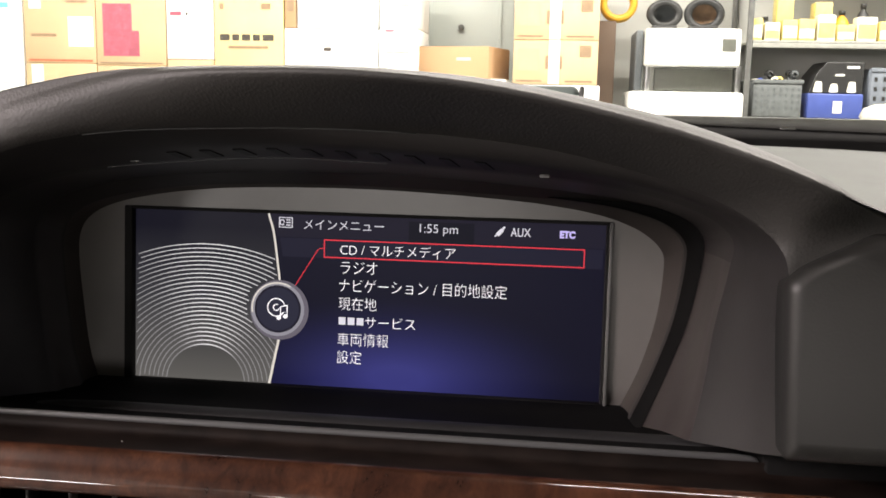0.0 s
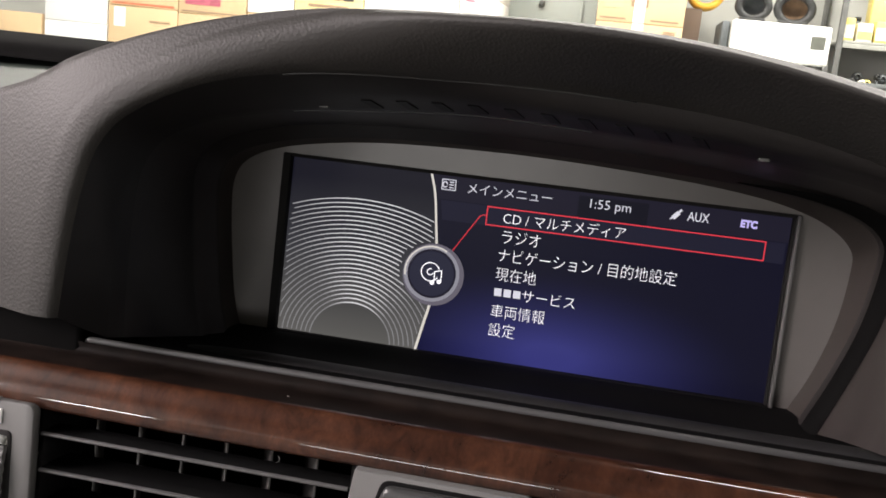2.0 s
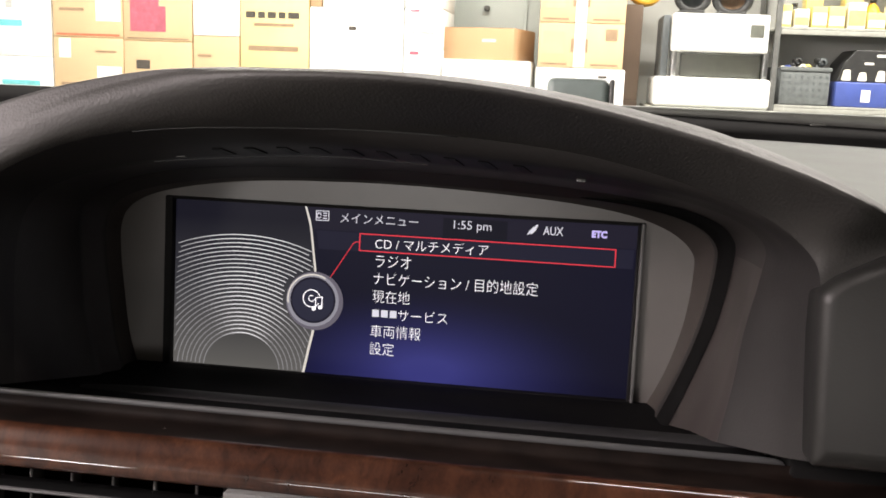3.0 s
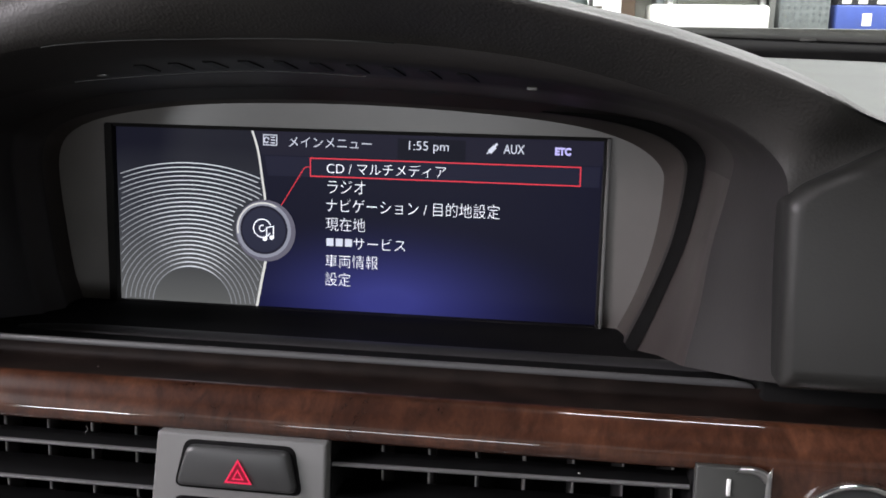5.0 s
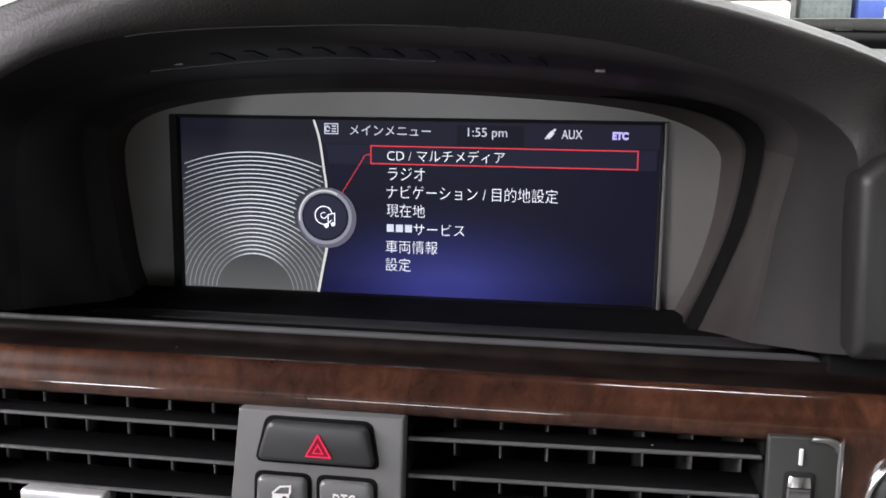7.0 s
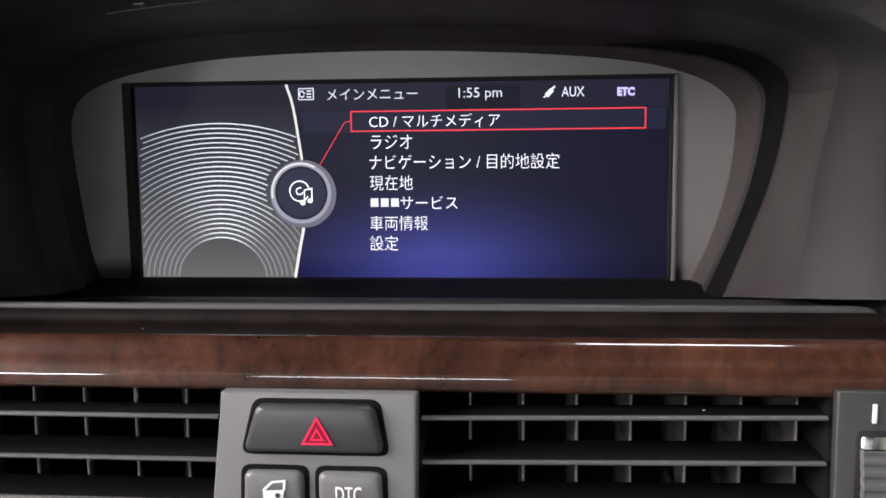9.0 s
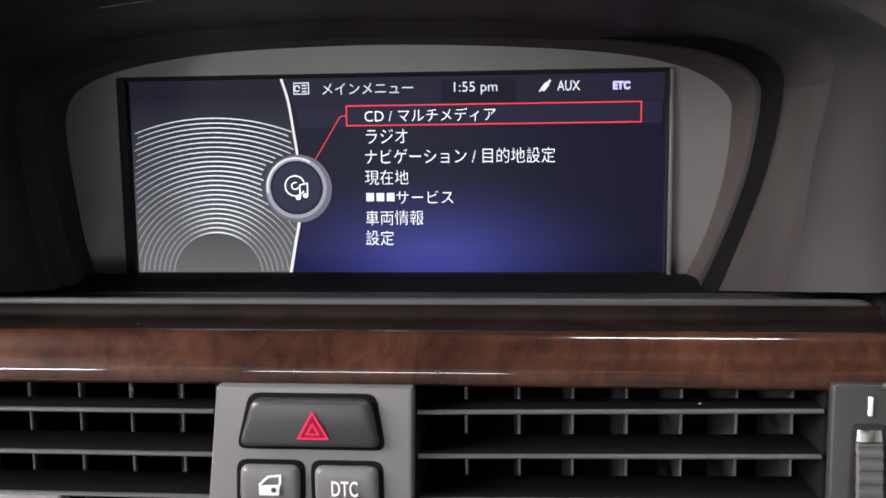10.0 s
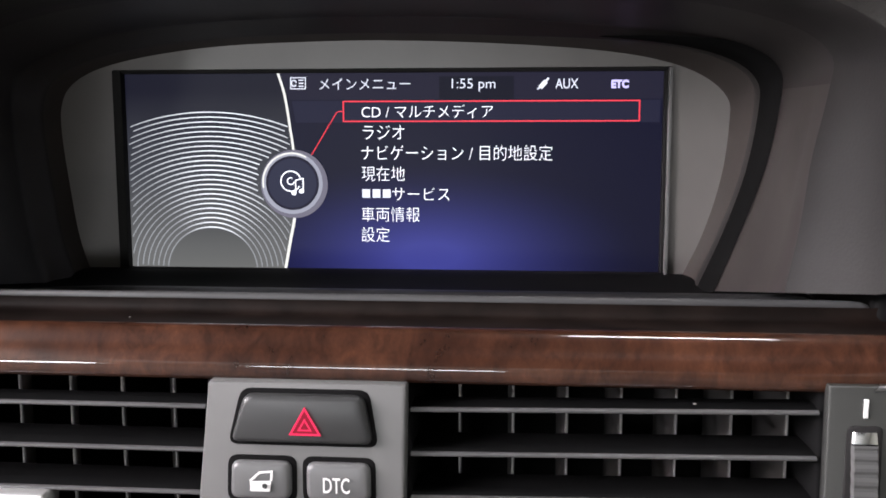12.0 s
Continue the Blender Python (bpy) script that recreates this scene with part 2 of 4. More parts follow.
def thing(name, base, label, category, group="", kind="", dash=True):
    """An Empty at the thing's base. Parts under it keep the coordinates of the frame that the thing belongs to."""
    ob = new(name)
    ob.empty_display_size = 0.02
    m = (DASH if dash else Matrix()) @ Matrix.Translation(base)
    ob.matrix_world = m
    ob["base"] = base
    return tagged(ob, label, category, group, kind)


def part(name, bm, mat, parent, label="", smooth=True):
    ob = mesh_object(name, bm, mat, smooth)
    ob.parent = parent
    if "base" in parent.keys():
        ob.location = [-v for v in parent["base"]]
    if label:
        ob["label"] = label
    return ob


def spline(points, n):
    """n points along a smooth curve through the control points, evenly spread over its spans."""
    p = np.array(points, float)
    q = np.vstack([2 * p[0] - p[1], p, 2 * p[-1] - p[-2]])
    out = []
    for s in np.linspace(0, len(p) - 1, n):
        i = min(int(s), len(p) - 2)
        u = s - i
        a, b, c, d = q[i:i + 4]
        out.append(0.5 * (2 * b + (c - a) * u + (2 * a - 5 * b + 4 * c - d) * u * u + (3 * b - a - 3 * c + d) * u ** 3))
    return np.array(out)


def loft(rings, closed=False, cap=False):
    bm = bmesh.new()
    rows = [[bm.verts.new(v) for v in ring] for ring in rings]
    for a, b in zip(rows, rows[1:]):
        n = len(a)
        for i in range(n if closed else n - 1):
            j = (i + 1) % n
            bm.faces.new((a[i], a[j], b[j], b[i]))
    if cap:
        bm.faces.new(rows[0])
        bm.faces.new(list(reversed(rows[-1])))
    return bm


def box(bm, x0, x1, y0, y1, z0, z1, bevel=0.0, segments=2):
    made = bmesh.ops.create_cube(bm, size=1.0)["verts"]
    for v in made:
        v.co = Vector(((x0 + x1) / 2 + v.co.x * (x1 - x0), (y0 + y1) / 2 + v.co.y * (y1 - y0), (z0 + z1) / 2 + v.co.z * (z1 - z0)))
    if bevel:
        edges = list({e for v in made for e in v.link_edges})
        bmesh.ops.bevel(bm, geom=edges, offset=bevel, segments=segments, profile=0.5, affect="EDGES")
    return bm


def solid_box(x0, x1, y0, y1, z0, z1, bevel=0.0, segments=2):
    return box(bmesh.new(), x0, x1, y0, y1, z0, z1, bevel, segments)


def rounded(points, radius, steps=4):
    """An outline in x and z with its corners rounded."""
    out, n = [], len(points)
    for i in range(n):
        p, a, b = Vector(points[i]), Vector(points[i - 1]), Vector(points[(i + 1) % n])
        u, v = (a - p).normalized(), (b - p).normalized()
        for k in range(steps + 1):
            s = k / steps
            out.append(tuple(p + u * radius * (1 - s) ** 2 + v * radius * s ** 2))
    return out


def slab(outline, y_back, y_front, bevel=0.0006, inset=None):
    """A plate with that outline in x and z, its front edge rounded."""
    c = np.mean(outline, axis=0)
    pts = np.array(outline)
    size = np.ptp(pts, axis=0) / 2

    def ring(shrink, y):
        k = 1 - shrink / size
        return [(c[0] + (x - c[0]) * k[0], y, c[1] + (z - c[1]) * k[1]) for x, z in pts]
    s = -1 if y_front < y_back else 1
    rings = [ring(0, y_back), ring(0, y_front - s * bevel), ring(bevel * 0.3, y_front - s * bevel * 0.3), ring(bevel, y_front)]
    return loft(rings, closed=True, cap=True)


def flat(points, y):
    """A flat patch in the plane of that y."""
    bm = bmesh.new()
    bm.faces.new([bm.verts.new((x, y, z)) for x, z in points])
    return bm


def ribbon(bm, points, width, y, closed=False):
    """A flat stroke along points of x and z."""
    p = np.array(points, float)
    n = len(p)
    left, right = [], []
    for i in range(n):
        a = p[i - 1] if i or closed else 2 * p[i] - p[i + 1]
        b = p[(i + 1) % n] if i < n - 1 or closed else 2 * p[i] - p[i - 1]
        d = (p[i] - a) / (np.linalg.norm(p[i] - a) + 1e-12) + (b - p[i]) / (np.linalg.norm(b - p[i]) + 1e-12)
        d = d / (np.linalg.norm(d) + 1e-12)
        off = np.array((-d[1], d[0])) * width / 2
        if 0 < i < n - 1 or closed:
            e = (p[i] - a) / (np.linalg.norm(p[i] - a) + 1e-12)
            off = off / max(0.5, abs(float(e @ d)))
        left.append(bm.verts.new((p[i][0] + off[0], y, p[i][1] + off[1])))
        right.append(bm.verts.new((p[i][0] - off[0], y, p[i][1] - off[1])))
    for i in range(n if closed else n - 1):
        j = (i + 1) % n
        bm.faces.new((left[i], left[j], right[j], right[i]))
    return bm


def arc(cx, cz, rx, rz, a0, a1, n=24):
    return [(cx + rx * math.cos(radians(a0 + (a1 - a0) * i / (n - 1))), cz + rz * math.sin(radians(a0 + (a1 - a0) * i / (n - 1)))) for i in range(n)]


def letters(text, x0, x1, z0, z1, y, weight=0.0):
    """The text as a flat mesh that fills the given span of x and z."""
    cu = bpy.data.curves.new("letters", "FONT")
    cu.body, cu.fill_mode, cu.resolution_u, cu.offset = text, "BOTH", 3, weight
    ob = bpy.data.objects.new("letters", cu)
    scene.collection.objects.link(ob)
    bpy.context.view_layer.update()
    me = bpy.data.meshes.new_from_object(ob.evaluated_get(bpy.context.evaluated_depsgraph_get()))
    bm = bmesh.new()
    bm.from_mesh(me)
    bpy.data.objects.remove(ob)
    bpy.data.curves.remove(cu)
    bpy.data.meshes.remove(me)
    co = np.array([v.co[:2] for v in bm.verts])
    lo, hi = co.min(0), co.max(0)
    for v in bm.verts:
        fx, fz = (v.co.x - lo[0]) / (hi[0] - lo[0]), (v.co.y - lo[1]) / (hi[1] - lo[1])
        v.co = (x0 + fx * (x1 - x0), y, z0 + fz * (z1 - z0))
    return bm


# ---- the dashboard ----
N = 96
LIP = [(-.1312, -.0505), (-.1300, -.0380), (-.1281, -.0202), (-.1250, -.0027), (-.1203, .0113), (-.1112, .0219), (-.0955, .0310),
       (-.0751, .0383), (-.0446, .0434), (0, .0457), (.0350, .0460), (.0700, .0444), (.1050, .0402), (.1400, .0315), (.1620, .0230),
       (.1755, .0120), (.1790, 0), (.1802, -.0200), (.1808, -.0400), (.1810, -.0560)]
CREST = [(-.42, -.0505), (-.36, -.028), (-.29, -.004), (-.215, .0130), (-.1476, .0274), (-.1230, .0385), (-.1000, .0470),
         (-.0740, .0545), (-.0400, .0612), (0, .0646), (.0350, .0650), (.0700, .0622), (.1057, .0561), (.1395, .0476), (.1728, .0360),
         (.2003, .0245), (.245, .0100), (.33, -.01), (.38, -.03), (.42, -.056)]
PLATE = [(-.1070, -.0720), (-.1119, -.0560), (-.1150, -.0350), (-.1172, -.0150), (-.1170, -.0020), (-.1120, .0070), (-.0990, .0137),
         (-.0760, .0188), (-.0450, .0222), (0, .0236), (.0350, .0232), (.0700, .0216), (.1000, .0192), (.1230, .0155), (.1400, .0095),
         (.1500, .0010), (.1512, -.0090), (.1488, -.0300), (.1425, -.0520), (.1335, -.0720)]
RIM = [(-.1150, -.0720), (-.1200, -.0560), (-.1235, -.0350), (-.1260, -.0150), (-.1270, .0), (-.1225, .0105), (-.1080, .0190),
       (-.0820, .0255), (-.0480, .0288), (0, .0302), (.0360, .0300), (.0730, .0284), (.1060, .0258), (.1335, .0223), (.1530, .0172),
       (.1622, .0103), (.1632, 0), (.1583, -.0250), (.1500, -.0480), (.1400, -.0720)]
SEAM = [(-.1310, -.0640), (-.1305, -.0480), (-.1300, -.0280), (-.1285, -.0080), (-.1245, .0060), (-.1160, .0160), (-.1000, .0235),
        (-.0770, .0290), (-.0450, .0330), (0, .0362), (.0350, .0355), (.0700, .0337), (.1030, .0315), (.1340, .0275), (.1570, .0205),
        (.1695, .0115), (.1725, 0), (.1735, -.0200), (.1720, -.0400), (.1690, -.0620)]


def overhang(x):
    """0 on the left of the hood, where its face leans back, to 1 on the right, where it hangs over."""
    s = min(1.0, max(0.0, (x + .01) / .12))
    return s * s * (3 - 2 * s)


CREST = [(.08 + (x - .08) * (1.06 - .06 * overhang(x)), .030 + (z - .030) * (1.03 - .03 * overhang(x)) + .0013 * (1 - overhang(x))) if abs(x) < .3 else (x, z) for x, z in CREST]


def ring_at(points, y, n=N):
    return [(x, y, z) for x, z in spline(points, n)]


def blend(a, b, s):
    return [(p[0] * (1 - s) + q[0] * s, p[1] * (1 - s) + q[1] * s) for p, q in zip(a, b)]


dashboard = thing("dashboard", (0, 0.1, -0.3), "dark grained leather dashboard with an arched hood over the screen", "dashboard")

# leather hood: a rounded lip under the arch, its face and the crest


ARCH = ((0.0, -.1080), (.10, -.1125), (.25, -.1165), (.45, -.1192), (.60, -.1195), (.75, -.1186), (.88, -.1166), (.95, -.1148), (1.0, -.1130))
UNDER = ((0.0, -.1000), (.3, -.1120), (.6, -.1240), (.85, -.1330), (.94, -.1345), (1.0, -.1335))
LEG = ((0.0, -.1140), (.05, -.1156), (.15, -.1168), (.35, -.1172), (.65, -.1168), (1.0, -.1160))
lip, crest = spline(LIP, N), spline(CREST, N)


def droop(x):
    """0 on the hood's left, where its face is upright, to 1 on the right, where it turns underneath."""
    s = min(1.0, max(0.0, (x + .085) / .15))
    return s * s * (3 - 2 * s)


def settle(x):
    """How far the crest sinks where its face already turns underneath but does not hang over yet."""
    side = min(1.0, max(0.0, (x + .05) / .05)) * min(1.0, max(0.0, (.17 - x) / .05))
    return .0036 * (droop(x) - overhang(x)) * (1 if x > -.085 else 0) + .0011 * side


def hood_ring(d):
    """One line round the hood's face: d runs from 0 at the lip over 1 behind its rounding to 2 at the crest. The legs are flatter than the arch."""
    ring = []
    for a, b in zip(lip, crest):
        b = b - np.array((0, settle(b[0])))
        span = np.linalg.norm(b - a)
        along = min(1.0, max(0.0, (a[0] + .105) / .11))
        arch = min(1.0, max(0.0, (a[1] + .005) / .030)) * along * along * (3 - 2 * along)
        k = droop(a[0])
        reach = .014 + .008 * arch
        reach = min(span, reach + k * arch * max(0.0, span * .92 - reach))
        at = d * reach if d <= 1 else reach + (d - 1) * (span - reach)
        u = min(d, 1.0)
        bow = (1 - k) * float(np.interp(u, *zip(*ARCH))) + k * float(np.interp(u, *zip(*UNDER)))
        y = arch * bow + (1 - arch) * float(np.interp(u, *zip(*LEG)))
        past = min(max(0.0, at - reach * .7), .05)
        lean = min(1.0, max(0.0, (a[0] + .09) / .13))
        y += (.55 - .43 * lean * lean * (3 - 2 * lean)) * past * past / (past + .012)
        p = a + (b - a) * at / span
        # behind the side panel and its slanting top edge the hood draws back
        over = min(1.0, max(0.0, (p[1] - .003 - (p[0] - .176) * .58) / .022))
        beside = min(1.0, max(0.0, (p[0] - .168) / .012))
        back = (1 - over * over * (3 - 2 * over)) * beside
        y += (-.1100 - y) * back
        ring.append((p[0], y, p[1]))
    return ring


face = [hood_ring(d) for d in (0, .03, .10, .17, .24, .33, .42, .52, .62, .71, .80, .87, .93, 1.0, 1.05, 1.12, 1.2, 1.32, 1.48, 1.65, 1.82, 2.0)]
last = face[-1]
# its crest rolls over into the pad
for back, lift, slow in ((.0022, .0012, .0006), (.0055, .0024, .0011), (.010, .0034, .0014), (.016, .0040, .0014), (.023, .0042, .0012), (.031, .0038, .0007), (.044, .0010, -.0004)):
    face.append([(x, y + back, z + slow + (lift - slow) * min(1.0, max(0.0, (x - .01) / .13))) for x, y, z in last])
# thin line laid along the lip to draw its highlight
edge = [p for p in face[0] if -.062 < p[0] < .062 and p[2] > 0]
part("lip_glint", loft([[(x, y + .00028 * math.cos(a), z - .0002 + .00028 * math.sin(a)) for a in np.linspace(0, 2 * math.pi, 7)[:-1]] for x, y, z in edge], closed=True, cap=True),
     M_BUTTON, dashboard, "thin line added along the hood's lip for its highlight")
part("hood_face", loft(face), M_PAD, dashboard, "grained dark leather hood face")


def top_ring(y, swell, front=0.0):
    """One line across the pad at depth y; front: how far it follows the crest, which comes forward over the screen's right half."""
    line = [(-.80, -.075), (-.60, -.065)] + CREST + [(.60, -.065), (.80, -.075)]
    ring = []
    for x, z in spline(line, 150):
        depth = y - .028 * overhang(x) * front + .004
        ring.append((x, depth, 0.0318 - .0045 * (1 - overhang(x)) + 0.08 * y + (z - 0.0236 - settle(x)) * swell))
    return ring


part("upper_pad", loft([top_ring(-.1030, 1.0, 1.0), top_ring(-.094, 1.03, 1.0), top_ring(-.080, 1.0, .8), top_ring(-.04, .88, .3), top_ring(.05, .62), top_ring(.15, .36),
                        top_ring(.26, .14), top_ring(.40, .03)]), M_UPPER, dashboard, "dark leather pad under the windscreen")

# tunnel behind the lip, down to the grey plate round the screen
WALL = blend(SEAM, RIM, .9)


def low_right(z):
    return min(1.0, max(0.0, (-z + .015) / .03))


# low in the right wall an upright rounded ridge stands proud, with a hollow on either side
rings = [face[0], ring_at(blend(LIP, SEAM, .5), -.098)]
for y, inward in ((-.090, .0026), (-.082, .0060), (-.076, .0080), (-.0715, .0086), (-.067, .0080), (-.060, .0056), (-.050, .0028), (-.040, .0010)):
    base_line = blend(blend(LIP, SEAM, .5), SEAM, (y + .098) / .018) if y <= -.080 else blend(SEAM, WALL, (y + .080) / .054)
    rings.append(ring_at([(x - inward * low_right(z), z) if x > .15 else (x, z) for x, z in base_line], y))
    if y == -.082:
        rings.append(ring_at([(x - .0067 * low_right(z), z) if x > .15 else (x, z) for x, z in SEAM], -.080))
rings.append(ring_at(WALL, -.026))
seam_at = next(i for i, r in enumerate(rings) if r[0][1] > -.0718)
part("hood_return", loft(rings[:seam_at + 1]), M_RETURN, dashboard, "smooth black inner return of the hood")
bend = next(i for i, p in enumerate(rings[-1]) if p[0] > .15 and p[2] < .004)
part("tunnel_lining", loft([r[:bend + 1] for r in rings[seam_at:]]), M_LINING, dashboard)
# the lit stretch of the same lining, in the paler tone
part("tunnel_lining_lit", loft([r[bend:] for r in rings[seam_at:]]), M_LINING_LIT, dashboard, "lit lower side of the recess lining, painted a paler brownish grey")
# the slope inside the gasket is wider on the right
INNER = []
for (x, z), (px, pz) in zip(RIM, PLATE):
    s = .74 - .30 * min(1.0, max(0.0, (x - .06) / .08))
    INNER.append((x + (px - x) * s, z + (pz - z) * s))
rings = [ring_at(WALL, -.026), ring_at(RIM, -.021), ring_at(INNER, -.017), ring_at(INNER, -.010)]
part("lining_return", loft(rings), M_LINING, dashboard)
# the rubber widens from nothing above the screen to its full width down the right side
turn_at = next(i for i, p in enumerate(rings[1]) if p[0] > .070)
outer, inner = rings[0][turn_at:], [(x, y + .003, z) for x, y, z in rings[2][turn_at:]]
cover = []
for k in (0.0, .35, .7, 1.0):
    row = []
    for i, (a, m, b) in enumerate(zip(outer, rings[1][turn_at:], inner)):
        s = min(1.0, i / 12) ** 1.5
        a = np.array(b) + (np.array(a) - np.array(b)) * s
        p = np.array(b) + (a - np.array(b)) * (1 - k)
        row.append((p[0], p[1] - .0012 - .0035 * math.sin(math.pi * k) * s, p[2]))
    cover.append(row)
part("gasket", loft(cover), M_COWL, dashboard, "black rubber gasket beside the screen recess")
part("bevel", loft([ring_at(INNER, -.0125), ring_at(blend(INNER, PLATE, .9), -.0045), ring_at(PLATE, -.003)]), M_BEVEL, dashboard)

# thin bright seam under the hood and the two clips
seam = spline(SEAM, 200)
low = [(x, -.0815, z - .0003) for x, z in seam if -.066 < x < .045 and z > 0]
bm = loft([low, [(x, y - .0002, z - .0002) for x, y, z in low], [(x, y, z - .0004) for x, y, z in low]])
part("seam_strip", bm, M_BUTTON, dashboard)
for x, z in ((-.0526, .0336), (.0997, .0322)):
    part("clip", solid_box(x - .0018, x + .0018, -.0835, -.078, z - .0009, z + .0003, .0003), M_GREY, dashboard, "small grey clip under the hood")
# slanting vent slots in the hood's underside: thin black plates for their shade
brow = spline(blend(LIP, SEAM, .5), 200)


def under_hood(x, s):
    """A point of the hood's underside: s runs from 0 near the lip to 1 at the seam."""
    z0 = float(np.interp(x, brow[20:180, 0], brow[20:180, 1]))
    z1 = float(np.interp(x, seam[20:180, 0], seam[20:180, 1]))
    return (x, -.098 + .018 * s - .0002, z0 + (z1 - z0) * s - .0004)


for k in range(10):
    x = -.034 + k * .0125
    bm = bmesh.new()
    low = [bm.verts.new(under_hood(x + dx, s)) for dx, s in ((-.0032, .42), (.0006, .42), (.0034, .84), (-.0002, .84))]
    top = [bm.verts.new(v.co + Vector((0, .0003, .0008))) for v in low]
    bm.faces.new(low)
    bm.faces.new(top[::-1])
    for i in range(4):
        bm.faces.new((low[i], top[i], top[i - 1], low[i - 1]))
    part("slot", bm, M_BLACK, dashboard, smooth=False)

# ledge in front of the screen, with a broad satin ridge and a bead along its front
LEDGE = [(-.002, -.0682), (-.010, -.0686), (-.022, -.0712), (-.036, -.0716), (-.042, -.0704), (-.048, -.0698), (-.058, -.0700), (-.068, -.0706), (-.0765, -.0700),
         (-.080, -.0674), (-.0836, -.0658)]
RIDGE = [(-.0448, -.0704), (-.0457, -.0691), (-.0477, -.0681), (-.0500, -.0678), (-.0523, -.0681), (-.0543, -.0691), (-.0552, -.0704)]
BEAD = [(-.0833, -.0664), (-.0836, -.0645), (-.0842, -.0636), (-.0849, -.0633), (-.0855, -.0637), (-.0858, -.0646), (-.0858, -.0664)]
prof = spline(LEDGE, 53)
part("ledge", loft([[(x, y, z) for y, z in prof] for x in (-.1365, -.136, .1745, .1765)]), M_LEDGE, dashboard, "black ledge below the screen")
# the ridge is paler than the ledge to draw its highlight
rings = []
for x, k in ((-.1150, .0), (-.1080, .45), (-.0960, .8), (-.0800, 1.0), (.1620, 1.0), (.1690, .7), (.1740, .0)):
    rings.append([(x, -.0500 + (y + .0500) * (.5 + .5 * k), -.0704 + (z + .0704) * k) for y, z in spline(RIDGE, 25)])
part("ledge_ridge", loft(rings), M_RIDGE, dashboard, "broad satin ridge on the ledge, toned paler for its highlight")
rings = []
for x, k in ((-.1372, .15), (-.1368, .6), (-.1355, .9), (-.1335, 1.0), (.1700, 1.0), (.1750, .9), (.1775, .6), (.1785, .15)):
    rings.append([(x, -.0850 + (y + .0850) * k, -.0662 + (z + .0662) * k) for y, z in spline(BEAD, 19)])
part("bead", loft(rings), M_BEAD, dashboard, "satin dark grey bead along the ledge")
# near-black blocks put for the shade under the hood's legs, behind the wood
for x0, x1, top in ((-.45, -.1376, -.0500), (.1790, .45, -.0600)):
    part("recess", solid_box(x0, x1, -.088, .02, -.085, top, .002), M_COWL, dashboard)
part("under_panel", solid_box(-.140, .180, -.084, .02, -.090, -.0742, .0005), M_GASKET, dashboard)
# panel beside the screen tunnel, with a soft raised edge along its top
side = rounded([(.1788, -.0555), (.36, -.0555), (.36, -.030), (.2600, -.006), (.2140, .0155), (.2045, .0175), (.1823, .0060), (.1770, .0010)], .0022)
part("side_panel", slab(side, -.100, -.1205, .0046), M_SMOOTH, dashboard, "dark leather panel beside the screen recess")
# plain body below, down to the floor
part("lower_body", solid_box(-.70, .70, -.098, .30, -.93, -.16, .02), M_BLACK, dashboard)
part("core", solid_box(-.70, .70, -.038, .30, -.17, -.09, .004), M_GASKET, dashboard)

# ---- the display ----
display = thing("display_screen", (.0175, 0, -.072), "lit car menu screen in a grey plastic surround", "screen")
X0, X1, Z0, Z1 = -.0908, .1262, -.0680, .0112


def plate_mesh():
    outer = [(x, z) for x, z in spline(PLATE, N)]
    bm = bmesh.new()
    hole = [(X0 - .0037, Z0 - .004), (X0 - .0037, Z1 + .0012), (X1 + .0028, Z1 + .0012), (X1 + .0028, Z0 - .004)]
    left, tl, tr, right = hole
    inner = []
    for x, z in outer:
        if z < tl[1] - .0001 and x < left[0]:
            inner.append((left[0], max(z, left[1])))
        elif z < tl[1] - .0001 and x > right[0]:
            inner.append((right[0], max(z, right[1])))
        else:
            inner.append((min(max(x, tl[0]), tr[0]), tl[1]))
    rings = [[(x, -.003, z) for x, z in outer], [(x, -.003, z) for x, z in inner], [(x, .003, z) for x, z in inner]]
    return loft(rings)


plate = part("surround", plate_mesh(), M_PLATE, display, "matt grey plastic plate round the screen", smooth=False)
fr = bmesh.new()
box(fr, X0 - .0037, X0, -.0045, .001, Z0 - .004, Z1 + .0012, .0003)
box(fr, X0 - .0037, X1 + .003, -.0035, .001, Z1, Z1 + .0016, .0003)
box(fr, X0 - .0037, X1 + .003, -.0045, .001, Z0 - .006, Z0, .0003)
box(fr, X1, X1 + .0012, -.0035, .001, Z0 - .004, Z1 + .0012, .0003)
part("frame", fr, M_GASKET, display, "black inner frame")
part("edge_strip", solid_box(X1 + .0013, X1 + .0030, -.0055, .001, Z0 - .003, Z1 + .0012, .0004), M_GREY, display, "light grey edge of the frame")
part("sensor_pip", solid_box(.0190, .0202, -.0052, -.003, Z0 - .0042, Z0 - .0030, .0003), M_GREY, display)
screen = part("panel", flat([(X0, Z0), (X1, Z0), (X1, Z1), (X0, Z1)], 0.0), M_SCREEN, display, "lit screen with a dark blue menu", smooth=False)


def lit(name, bm, mat, label=""):
    return part(name, bm, mat, screen, label, smooth=False)


